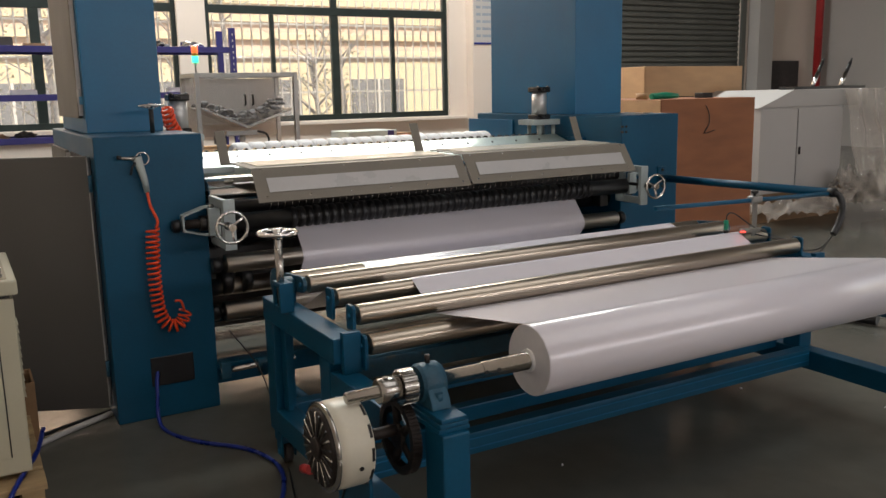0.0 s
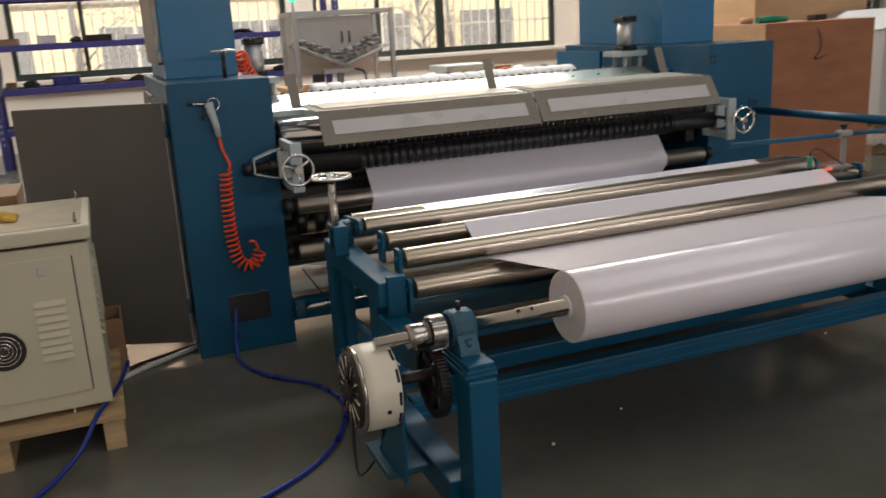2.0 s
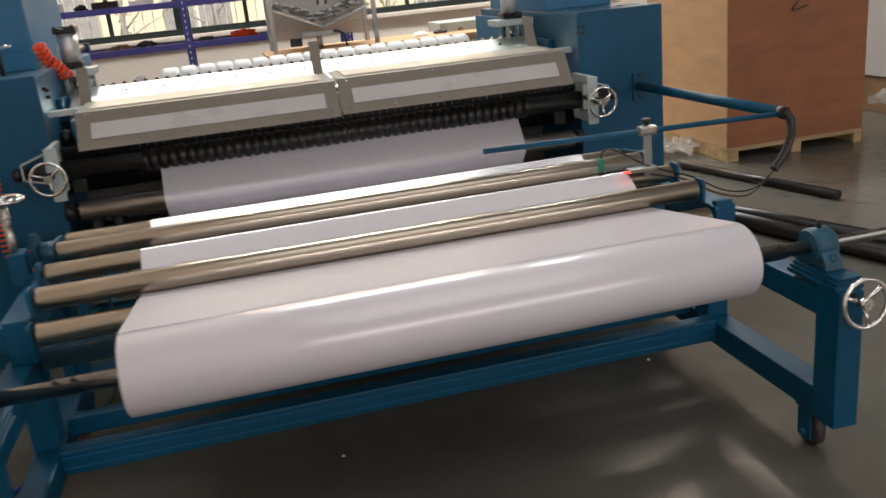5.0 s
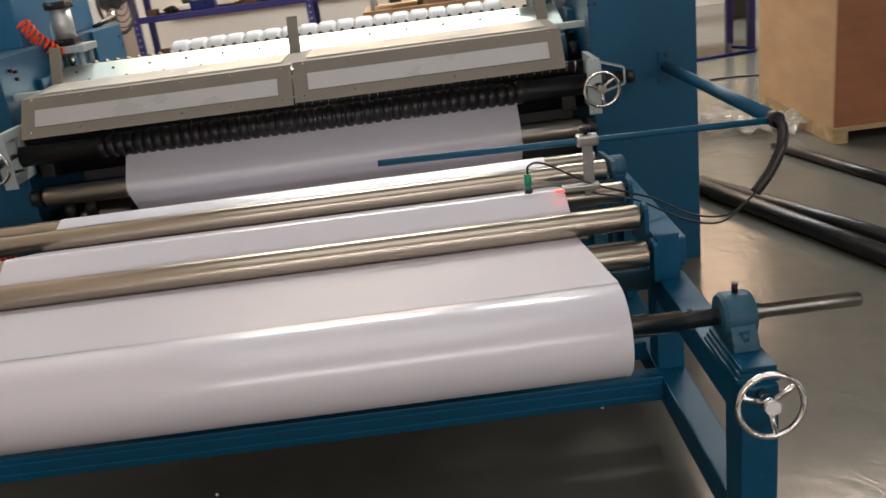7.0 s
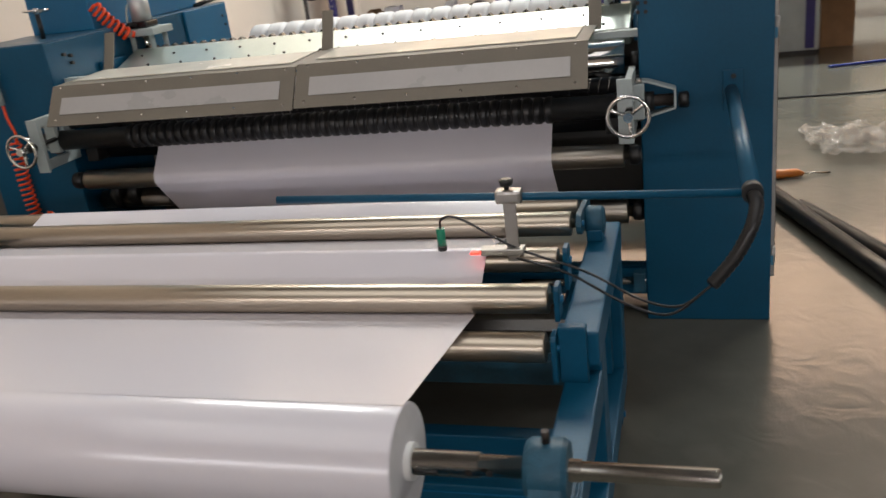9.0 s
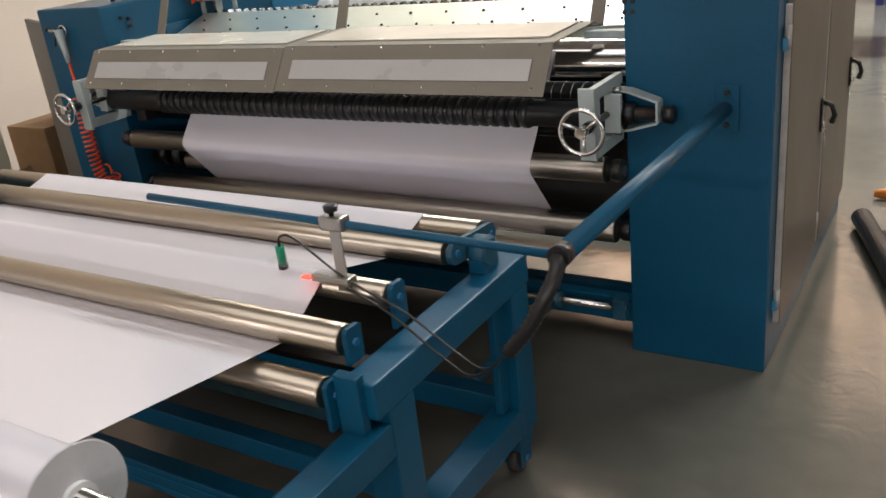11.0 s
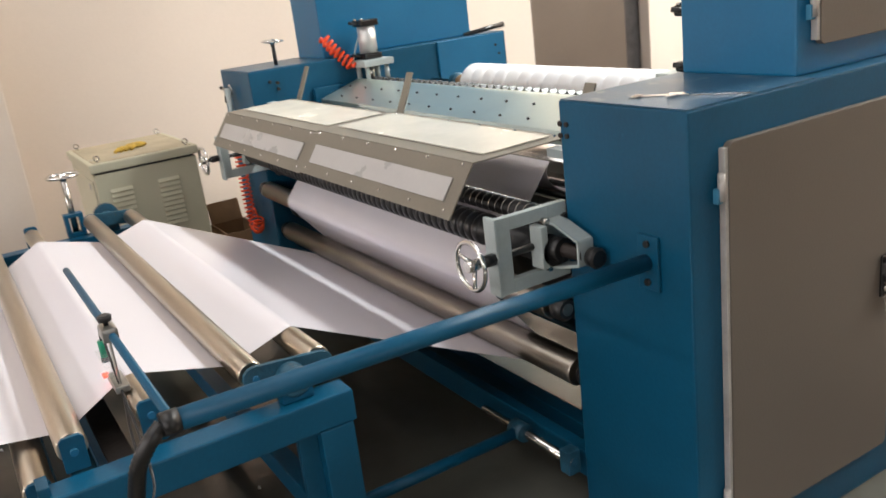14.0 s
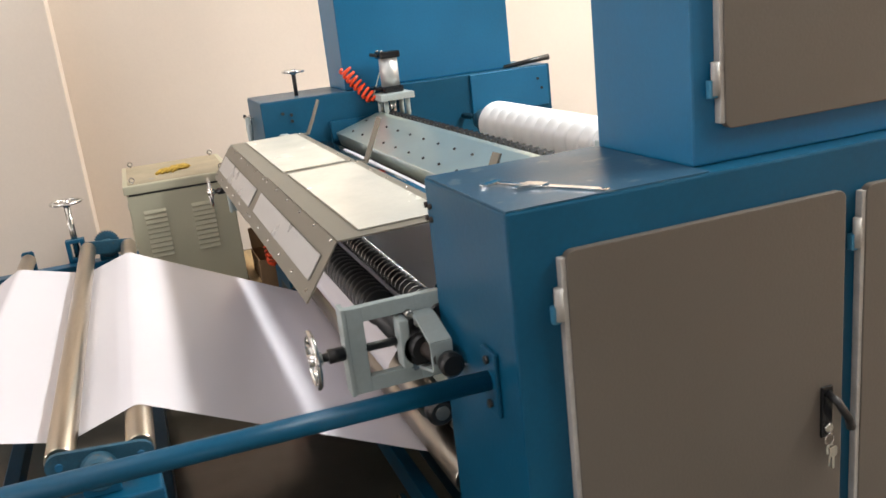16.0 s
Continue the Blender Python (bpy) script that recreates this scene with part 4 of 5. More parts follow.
# tilting pair of rollers on end links, turned by a worm gear
for y, z in ((4.045, 0.716), (4.215, 0.700)):
    part("roller", lathe([(0, 0.012), (0.01, 0.012), (0.0101, 0.031), (0.013, 0.033), (2.11, 0.033), (2.1129, 0.031), (2.113, 0.012), (2.124, 0.012)], 3.062, y, z, 44), ROLLER, S, "brushed steel tilting roller")
for xl in (3.046, 5.189):
    pts = []
    for (y, z), a0, a1 in (((4.045, 0.716), 90, 270), ((4.215, 0.700), -90, 90)):
        pts += [(y + 0.030 * math.cos(radians(a0 + (a1 - a0) * k / 6)), z + 0.030 * math.sin(radians(a0 + (a1 - a0) * k / 6))) for k in range(7)]
    ln = part("end_link", prism(pts, "x", xl, xl + 0.014, 0.002), BLUE_DULL, S, "blue end link of the tilting rollers")
    for y, z in ((4.045, 0.716), (4.215, 0.700)):
        part("bolt", rod((xl - 0.006, y, z), (xl + 0.02, y, z), 0.009, 8), BLUE_LIT, ln)
    hub_x = xl + 0.014 if xl > 4 else xl - 0.05
    part("pivot_housing", lathe([(0, 0.034), (0.006, 0.04), (0.044, 0.04), (0.05, 0.034)], hub_x, 4.125, 0.695, 28), BLUE_DULL, ln)
    part("pivot_bracket", box(hub_x + 0.004, hub_x + 0.046, 4.085, 4.165, 0.646, 0.68, 0.004), BLUE, ln)
gear_pts = []
for k in range(28):
    a = 2 * math.pi * k / 28
    for da, rr in ((-0.07, 0.050), (-0.035, 0.056), (0.035, 0.056), (0.07, 0.050)):
        gear_pts.append((4.125 + rr * math.cos(a + da), 0.715 + rr * math.sin(a + da)))
part("worm_gear", prism(gear_pts, "x", 2.978, 2.994), BLUE_DULL, S, "blue toothed worm gear")
wb = part("worm_box", framed(2.935, 3.95, 4.03, 0.646, 0.75, 3.968, 4.012, 0.665, 0.735, 0.05, 0.003), BLUE, S, "blue worm housing with a lifting handwheel")
part("worm_shaft", rod((2.952, 3.99, 0.66), (2.952, 3.99, 0.905), 0.014, 18), STEEL, wb)
handwheel(S, (2.952, 3.99, 0.922), (0, 0, 1), 0.066, "flat chrome handwheel on an upright stem")
handwheel(S, (5.245, 2.885, 0.53), (0, -1, 0.12), 0.066)
part("wheel_screw", rod((5.245, 2.89, 0.53), (5.245, 2.94, 0.53), 0.012, 12), STEEL, S)
# roof of the drip tray between the rollers
part("inner_channel", box(3.06, 5.19, 3.70, 3.76, 0.56, 0.575, 0.002), DARKIRON, S)


def web_line():
    """The paper's line in the side view: straight runs and wraps round the rollers."""
    tang = []
    for (ya, za, ra, sa), (yb, zb, rb, sb) in zip(WEB, WEB[1:]):
        dy, dz = yb - ya, zb - za
        dist, phi = math.hypot(dy, dz), math.atan2(dz, dy)
        th = phi - math.asin((sa * ra - sb * rb) / dist)
        ny, nz = -math.sin(th), math.cos(th)
        tang.append(((ya + sa * ra * ny, za + sa * ra * nz), (yb + sb * rb * ny, zb + sb * rb * nz)))
    pts = [tang[0][0]]
    for i in range(len(tang)):
        p, q = tang[i]
        for k in range(1, 9):
            pts.append((p[0] + (q[0] - p[0]) * k / 8, p[1] + (q[1] - p[1]) * k / 8))
        if i + 1 < len(tang):
            cy, cz, r, s = WEB[i + 1]
            a0 = math.atan2(q[1] - cz, q[0] - cy)
            n = tang[i + 1][0]
            a1 = math.atan2(n[1] - cz, n[0] - cy)
            da = (a1 - a0 + math.pi) % (2 * math.pi) - math.pi
            for k in range(1, 9):
                a = a0 + da * k / 8
                pts.append((cy + r * math.cos(a), cz + r * math.sin(a)))
    cy, cz, r, s = WEB[-1]
    pts += [(cy + 0.015, cz + r - 0.0005), (cy + 0.03, cz + r - 0.005), (cy + 0.05, cz + r - 0.0155)]
    return pts


PX0, PX1 = 3.36, 5.003


def paper_web():
    pts = web_line()
    clean = [pts[0]]
    for p in pts[1:]:
        if math.hypot(p[0] - clean[-1][0], p[1] - clean[-1][1]) > 0.0015:
            clean.append(p)
    bm = bmesh.new()
    nx = 28
    rows = []
    for i, p in enumerate(clean):
        a, b = clean[max(i - 1, 0)], clean[min(i + 1, len(clean) - 1)]
        d = Vector((b[0] - a[0], b[1] - a[1])).normalized()
        n = Vector((-d.y, d.x))
        row = []
        for off in (0.0006, -0.0002):
            line = []
            for k in range(nx + 1):
                x = PX0 + (PX1 - PX0) * k / nx
                w = 0.0016 * noise.noise(Vector((x * 2.2, p[0] * 1.5, p[1] * 1.5)))
                line.append(bm.verts.new((x, p[0] + n.x * (off + w * 0.4), p[1] + n.y * (off + w * 0.4))))
            row.append(line)
        rows.append(row)
    for i in range(len(rows) - 1):
        for k in range(nx):
            for s in (0, 1):
                f = bm.faces.new((rows[i][s][k], rows[i][s][k + 1], rows[i + 1][s][k + 1], rows[i + 1][s][k]))
                f.smooth = True
        for k in (0, nx):
            bm.faces.new([bm.verts.new(v.co) for v in (rows[i][0][k], rows[i][1][k], rows[i + 1][1][k], rows[i + 1][0][k])])
    bmesh.ops.recalc_face_normals(bm, faces=bm.faces[:])
    return solo("paper_web", bm, PAPER, "wide white paper web drawn over and under the rollers", "paper web")


paper_web()

# ---- the paper roll on its turning shaft ----
R = thing("paper_roll", (4.19, SH_Y, SH_Z), "large white paper roll on a steel shaft with a gear", "paper roll")
part("paper", lathe([(0, 0.032), (0.0001, 0.0995), (0.0025, 0.102), (1.6405, 0.102), (1.6429, 0.0995), (1.643, 0.032)], PX0, SH_Y, SH_Z, 72), [PAPER, PAPER_END], R)
for f in R.children[0].data.polygons:
    f.material_index = 1 if abs(f.normal.x) > 0.9 else 0
part("core", lathe([(0, 0.027), (0.0001, 0.033), (1.66, 0.033), (1.6601, 0.027)], PX0 - 0.006, SH_Y, SH_Z, 32), PAPER_WHITE, R)
sh = part("shaft", lathe([(0, 0.013), (0.003, 0.016), (0.27, 0.016), (0.2701, 0.0205), (0.40, 0.0205), (0.4001, 0.0225), (2.33, 0.0225), (2.3301, 0.019), (2.50, 0.019), (2.5001, 0.016), (2.713, 0.016), (2.716, 0.013)], 2.80, SH_Y, SH_Z, 32), STEEL, R, "bright stepped roll shaft")
for x, a in [(x, a) for x in (3.205, 3.245, 5.115, 5.15) for a in (0, 180)]:
    c, s_ = math.cos(radians(a)), math.sin(radians(a))
    part("hole", rod((x, SH_Y + 0.0205 * c, SH_Z + 0.0205 * s_), (x, SH_Y + 0.0232 * c, SH_Z + 0.0232 * s_), 0.006, 10), BLACK, sh)
for x0, x1, a in ((3.27, 3.36, 60), (5.02, 5.06, 10), (5.02, 5.06, 190), (3.27, 3.36, 240)):
    c, s_ = math.cos(radians(a)), math.sin(radians(a))
    part("slot", sweep([(x0, SH_Y + 0.0215 * c, SH_Z + 0.0215 * s_), (x1, SH_Y + 0.0215 * c, SH_Z + 0.0215 * s_)], 0.004, 8), BLACK, sh)
part("collar", lathe([(0, 0.030), (0.002, 0.033), (0.058, 0.033), (0.06, 0.030)], 2.888, SH_Y, SH_Z, 32), STEEL, R, "steel clamping collar")
part("collar_screw", rod((2.912, SH_Y, SH_Z + 0.031), (2.912, SH_Y, SH_Z + 0.0345), 0.008, 10), BLACK, R)


def gear_outline(cy, cz, r0, r1, n):
    out = []
    for k in range(n):
        a = 2 * math.pi * k / n
        for da, rr in ((-0.30, r0), (-0.16, r1), (0.16, r1), (0.30, r0)):
            out.append((cy + rr * math.cos(a + da * 2 * math.pi / n), cz + rr * math.sin(a + da * 2 * math.pi / n)))
    return out


part("gear", prism(gear_outline(SH_Y, SH_Z, 0.041, 0.047, 32), "x", 2.950, 2.988), STEEL, R, "bright spur gear")

# ---- powder brake under the shaft ----
BY, BZ = 3.12, 0.510
B = thing("powder_brake", (2.85, BY, 0.185), "ivory magnetic powder brake with a cooling rotor on a blue bracket", "brake")
body = part("brake_body", lathe([(0, 0.100), (0.005, 0.112), (0.03, 0.114), (0.089, 0.114), (0.096, 0.110), (0.098, 0.092)], 2.748, BY, BZ, 56), BRAKEW, B, "ivory painted brake drum")
part("rim_band", lathe([(0, 0.108), (0.003, 0.1155), (0.010, 0.1155), (0.013, 0.108)], 2.742, BY, BZ, 56), STEEL, body)
part("front_face", lathe([(0, 0.094), (0.004, 0.100), (0.012, 0.102)], 2.733, BY, BZ, 48), DARKIRON, body)
for k in range(24):
    a = 2 * math.pi * k / 24
    c, s_ = math.cos(a), math.sin(a)
    part("fin", sweep([(2.7325, BY + 0.035 * c, BZ + 0.035 * s_), (2.7325, BY + 0.096 * c, BZ + 0.096 * s_)], 0.0030, 6), STEEL if k % 2 == 0 else BLACK, body)
for k in range(12):
    a = 2 * math.pi * k / 12
    part("slot", box(2.833, 2.840, -0.017, 0.017, 0.1105, 0.1148), BLACK, body).matrix_basis = Matrix.Identity(4)
    fin = body.children[-1]
    fin.parent = body
    me = fin.data
    off = BASE[body.name]
    for v in me.vertices:
        w = v.co + off
        p = Matrix.Rotation(a, 3, "X") @ Vector((0, w.y, w.z))
        v.co = Vector((w.x, p.y + BY, p.z + BZ)) - off
part("hub", lathe([(0, 0.018), (0.003, 0.026), (0.012, 0.030)], 2.722, BY, BZ, 24), DARKIRON, body)
part("port", rod((2.805, BY - 0.108, BZ - 0.03), (2.805, BY - 0.1125, BZ - 0.031), 0.006, 10), BLACK, body)
part("brake_shaft", rod((2.84, BY, BZ), (2.990, BY, BZ), 0.016, 20), DARKIRON, B)
part("flange", lathe([(0, 0.06), (0.012, 0.06), (0.016, 0.05)], 2.846, BY, BZ, 32), STEEL, B)
part("bracket_plate", box(2.863, 2.873, 3.10, 3.315, 0.205, 0.56, 0.003), BLUE, B, "blue upright brake bracket")
part("bracket_foot", box(2.840, 2.9645, 3.19, 3.40, 0.185, 0.205, 0.003), BLUE_DULL, B)
# rust-brown spoked gear wheel, meshing with the gear on the roll shaft
GY, GZ = BY, BZ - 0.018
SG = thing("spoked_gear", (2.967, GY, GZ), "dark brown spoked cast-iron gear wheel", "gear")
part("web_disc", lathe([(0, 0.02), (0.002, 0.034), (0.03, 0.034), (0.032, 0.02)], 2.951, GY, GZ, 28), DARKIRON, SG)
ringg = bmesh.new()
outer = gear_outline(GY, GZ, 0.098, 0.104, 64)
n_ = len(outer)
cols = []
for x in (2.954, 2.980):
    cols.append(([ringg.verts.new((x, *q)) for q in outer], [ringg.verts.new((x, GY + 0.082 * math.cos(2 * math.pi * (k + 0.5) / n_ - 0.02), GZ + 0.082 * math.sin(2 * math.pi * (k + 0.5) / n_ - 0.02))) for k in range(n_)]))
for k in range(n_):
    j = (k + 1) % n_
    ringg.faces.new((cols[0][0][k], cols[0][0][j], cols[1][0][j], cols[1][0][k]))
    ringg.faces.new((cols[0][1][k], cols[1][1][k], cols[1][1][j], cols[0][1][j]))
    ringg.faces.new((cols[0][0][k], cols[0][1][k], cols[0][1][j], cols[0][0][j]))
    ringg.faces.new((cols[1][0][k], cols[1][0][j], cols[1][1][j], cols[1][1][k]))
bmesh.ops.recalc_face_normals(ringg, faces=ringg.faces[:])
part("rim", ringg, DARKIRON, SG)
for k in range(5):
    a = 2 * math.pi * k / 5
    part("spoke", sweep([(2.967, GY + 0.03 * math.cos(a), GZ + 0.03 * math.sin(a)), (2.967, GY + 0.086 * math.cos(a), GZ + 0.086 * math.sin(a))], [0.014, 0.010], 8), DARKIRON, SG)

# ---- hung on and lying on the machine ----
gun = thing("air_gun", (2.67, YF - 0.03, 1.0), "silver air blow gun hung on the blue cabinet", "air gun")
part("body", sweep([(2.672, 4.895, 1.145), (2.682, 4.888, 1.10), (2.694, 4.885, 1.05), (2.70, 4.885, 1.0)], [0.020, 0.017, 0.014, 0.012], 12), PLATE, gun)
part("barrel", sweep([(2.675, 4.892, 1.14), (2.63, 4.885, 1.143), (2.60, 4.883, 1.147)], [0.012, 0.008, 0.006], 10), STEEL, gun)
part("nozzle", rod((2.606, 4.883, 1.147), (2.592, 4.883, 1.149), 0.009, 10), BLACK, gun)
part("trigger", sweep([(2.665, 4.885, 1.128), (2.648, 4.88, 1.105), (2.640, 4.88, 1.075)], 0.005, 8), BLACK, gun)
part("hanger", torus((2.694, 4.897, 1.138), 0.026, 0.0035, (0, 1, 0), 24, 6), CHROME, gun)
hose_o = thing("coil_hose", (2.74, YF - 0.04, 0.4), "orange coiled air hose hanging down the cabinet", "hose")
line = smooth_path([(2.70, 4.885, 1.0), (2.708, 4.88, 0.94), (2.73, 4.875, 0.88), (2.722, 4.875, 0.845)], 8)
part("lead", sweep(line, 0.0065, 8), ORANGE, hose_o)
part("coil", sweep(coil_along(smooth_path([(2.708, 4.878, 0.845), (2.700, 4.878, 0.70), (2.702, 4.878, 0.56), (2.714, 4.878, 0.47), (2.740, 4.878, 0.425), (2.772, 4.878, 0.415), (2.802, 4.878, 0.435), (2.818, 4.878, 0.475)], 8), 0.025, 24, 14), 0.0050, 7), ORANGE, hose_o)
part("lead", sweep(smooth_path([(2.812, 4.878, 0.48), (2.80, 4.874, 0.52), (2.775, 4.875, 0.525)], 6), 0.0055, 8), ORANGE, hose_o)
oh = thing("coil_hose", (2.95, 5.42, 1.2), "short orange coiled hose at the air cylinder", "hose")
part("coil", sweep(coil_along([(2.905, 5.36, 1.34), (2.925, 5.40, 1.27), (2.985, 5.47, 1.175)], 0.026, 8, 14), 0.0075, 8), ORANGE, oh)
part("thin_hose", sweep(smooth_path([(2.985, 5.47, 1.19), (2.965, 5.50, 1.25), (2.96, 5.53, 1.31), (3.0, 5.54, 1.33)], 8), 0.003, 8), BRAKEW, oh)
cal = thing("caliper", (5.56, 5.10, ZT), "steel vernier caliper lying on the cabinet top", "caliper")


def on_top(bm, x, y, rz):
    for v in bm.verts:
        v.co = pose(x, y, ZT + 0.0035, 0, 0, rz) @ v.co
    return bm


part("beam", on_top(box(0, 0.26, -0.008, 0.008, 0, 0.004, 0.001), 5.515, 5.005, 30), CHROME, cal)
part("jaw", on_top(prism([(-0.012, -0.035), (0.006, -0.03), (0.012, 0.012), (-0.01, 0.016)], "z", 0, 0.005), 5.515, 5.005, 30), CHROME, cal)
part("slider", on_top(box(0.075, 0.125, -0.014, 0.012, 0.001, 0.007, 0.001), 5.515, 5.005, 30), CHROME, cal)
part("slider_jaw", on_top(prism([(0.075, -0.04), (0.085, -0.012), (0.10, -0.012), (0.082, -0.04)], "z", 0.001, 0.006), 5.515, 5.005, 30), CHROME, cal)
hk = thing("keys", (5.78, 5.62, 0.55), "small bunch of keys hanging in the door lock", "keys")
for dz, dy in ((0, 0), (-0.006, 0.008)):
    part("key", prism(rounded(5.612 + dy, 5.632 + dy, 0.560 + dz, 0.585 + dz, 0.006), "x", 5.785 + dy * 0.3, 5.787 + dy * 0.3), CHROME, hk)
    part("key_blade", box(5.785 + dy * 0.3, 5.7865 + dy * 0.3, 5.619 + dy, 5.626 + dy, 0.530 + dz, 0.561 + dz), CHROME, hk)
part("key_ring", torus((5.785, 5.622, 0.596), 0.012, 0.0014, (1, 0, 0), 20, 5), CHROME, hk)

# ---- around the machine: west side ----
pal = thing("pallet", (1.78, 4.45, 0), "small pine pallet under the cream cabinet", "pallet")
for k in range(5):
    y = 4.155 + 0.165 * k
    part("deck_board", box(1.36, 2.17, y, y + 0.13, 0.115, 0.137, 0.003), WOOD, pal)
for x in (1.37, 1.72, 2.09):
    part("bearer", box(x, x + 0.07, 4.165, 4.93, 0.0, 0.114, 0.004), WOOD, pal)
ec = thing("electric_cabinet", (1.76, 4.5, 0.138), "cream steel transformer cabinet with louvres and a fan", "cabinet")
CX0, CX1, CY0, CY1, CZ0, CZ1 = 1.40, 2.135, 4.232, 4.80, 0.160, 0.757
part("body", box(CX0, CX1, CY0, CY1, CZ0, CZ1, 0.006), CREAM, ec)
part("lid", box(CX0 - 0.015, CX1 + 0.015, CY0 - 0.015, CY1 + 0.015, CZ1 + 0.012, CZ1 + 0.062, 0.008), CREAM, ec)
part("top_sheet", box(CX0 + 0.012, CX1 - 0.012, CY0 + 0.012, CY1 - 0.012, CZ1 + 0.0622, CZ1 + 0.0645, 0.001), mat("stained_lid_sheet", (0.42, 0.36, 0.25), 0.7, 0, 0.2, 5, 60, 0.1, wear=(0.30, 0.33, 0.36), wear_at=0.66), ec, "stained tan sheet on the lid")
part("lid_gap", box(CX0 + 0.01, CX1 - 0.01, CY0 + 0.01, CY1 - 0.01, CZ1 - 0.001, CZ1 + 0.013), BLACK, ec)
dr = part("front_panel", prism(rounded(CX0 + 0.05, CX1 - 0.06, CZ0 + 0.06, CZ1 - 0.04, 0.006), "y", CY0 - 0.005, CY0 - 0.0008, 0.0015), CREAM, ec)
part("seam", box(CX1 - 0.059, CX1 - 0.055, CY0 - 0.0015, CY0 + 0.001, CZ0 + 0.06, CZ1 - 0.04), BLACK, ec)
part("latch", box(1.965, 1.99, CY0 - 0.010, CY0 - 0.005, 0.66, 0.695, 0.002), WHITE, dr)
for k in range(8):
    z = 0.36 + 0.028 * k
    part("louvre", prism([(CY0 - 0.005, z), (CY0 - 0.014, z - 0.004), (CY0 - 0.005, z + 0.014)], "x", 1.935, 2.035), CREAM, dr)
fan = part("fan_guard", torus((1.82, CY0 - 0.009, 0.415), 0.066, 0.004, (0, 1, 0), 32, 6), BLACK, dr, "round black fan guard")
for r_ in (0.016, 0.028, 0.040, 0.053):
    part("ring", torus((1.82, CY0 - 0.010, 0.415), r_, 0.0028, (0, 1, 0), 28, 5), STEEL, fan)
part("fan_back", rod((1.82, CY0 - 0.0052, 0.415), (1.82, CY0 - 0.0062, 0.415), 0.064, 32), JUNK_DARK, fan)
for y in (4.30, 4.56):
    for k in range(10):
        z = 0.40 + 0.028 * k
        part("louvre", prism([(CX1, z), (CX1 + 0.010, z - 0.004), (CX1, z + 0.014)], "y", y, y + 0.12), CREAM, ec)
for ex, ey in ((CX0 + 0.05, CY0 + 0.04), (CX1 - 0.03, CY0 + 0.04), (CX0 + 0.05, CY1 - 0.04), (CX1 - 0.03, CY1 - 0.04)):
    eb = part("eye_bolt", torus((ex, ey, CZ1 + 0.086), 0.013, 0.004, (1, 0, 0), 20, 6), STEEL, ec)
    part("stem", rod((ex, ey, CZ1 + 0.06), (ex, ey, CZ1 + 0.075), 0.006, 8), STEEL, eb)
for x in (1.5, 1.75, 2.0, 2.10):
    part("foot", box(x, x + 0.006, CY0 + 0.005, CY1 - 0.005, 0.138, CZ0, 0), CREAM, ec)
gl = thing("work_glove", (1.82, 4.42, CZ1 + 0.062), "crumpled yellow work glove on the cabinet", "glove")
gb = lump((1.80, 4.55, CZ1 + 0.075), (0.055, 0.06, 0.016), 3, 0.4)
for k in range(4):
    sweep([(1.82, 4.54 - 0.022 * k, CZ1 + 0.075), (1.87, 4.52 - 0.028 * k, CZ1 + 0.078), (1.91, 4.50 - 0.03 * k, CZ1 + 0.072)], [0.013, 0.012, 0.008], 8, bm=gb)
part("cloth", gb, YELLOWG, gl, smooth=True)
solo("cardboard_box", box(1.25, 1.62, 5.35, 5.75, 0.0, 0.52, 0.005), CARD, "open brown cardboard box behind the cabinet", "box")
wbx = thing("carton", (2.03, 4.98, 0), "open brown carton standing behind the cream cabinet", "box")
for q in ((1.87, 2.20, 4.87, 4.878), (1.87, 2.20, 5.072, 5.08), (1.87, 1.878, 4.878, 5.072), (2.192, 2.20, 4.878, 5.072)):
    part("side", box(*q, 0.004, 0.27, 0.001), CARD, wbx)
part("bottom", box(1.87, 2.20, 4.87, 5.08, 0.0, 0.004), CARD, wbx)
for pts in ([(1.870, 0.27), (1.830, 0.39), (1.835, 0.392), (1.876, 0.271)],):
    part("flap", prism(pts, "y", 4.875, 5.075), CARD, wbx)
tallc = thing("carton", (1.5, 5.75, 0), "tall closed brown carton by the side wall", "box")
part("body", box(1.45, 1.82, 5.55, 5.95, 0.0, 0.745, 0.005), CARD, tallc)
part("tape_strip", box(1.61, 1.66, 5.548, 5.952, 0.6, 0.7465, 0.001), PLY, tallc)

# hoses and cables on the floor
bh = thing("air_hose", (2.7, 4.2, 0), "blue air hose winding over the floor", "hose")
part("line", sweep(smooth_path([(2.69, 4.93, 0.22), (2.672, 4.88, 0.14), (2.66, 4.78, 0.012), (2.74, 4.56, 0.009), (2.90, 4.36, 0.009), (2.955, 4.15, 0.009), (2.90, 3.93, 0.009), (2.78, 3.74, 0.009), (2.60, 3.60, 0.009), (2.36, 3.50, 0.009), (2.05, 3.45, 0.009), (1.75, 3.5, 0.009)], 10), 0.0085, 8), BLUEHOSE, bh)
part("line", sweep(smooth_path([(2.20, 4.62, 0.16), (2.16, 4.42, 0.148), (2.08, 4.17, 0.146), (2.0, 4.05, 0.06), (1.86, 3.90, 0.010), (1.65, 3.72, 0.009), (1.45, 3.55, 0.009)], 10), 0.0085, 8), BLUEHOSE, bh)
part("line", sweep(smooth_path([(2.36, 3.50, 0.027), (2.50, 3.47, 0.027), (2.64, 3.42, 0.015), (2.77, 3.30, 0.009), (2.82, 3.1, 0.009), (2.70, 2.8, 0.009)], 10), 0.0085, 8), BLUEHOSE, bh)
wc = thing("cable", (2.2, 4.9, 0), "pale grey cable duct on the floor", "cable")
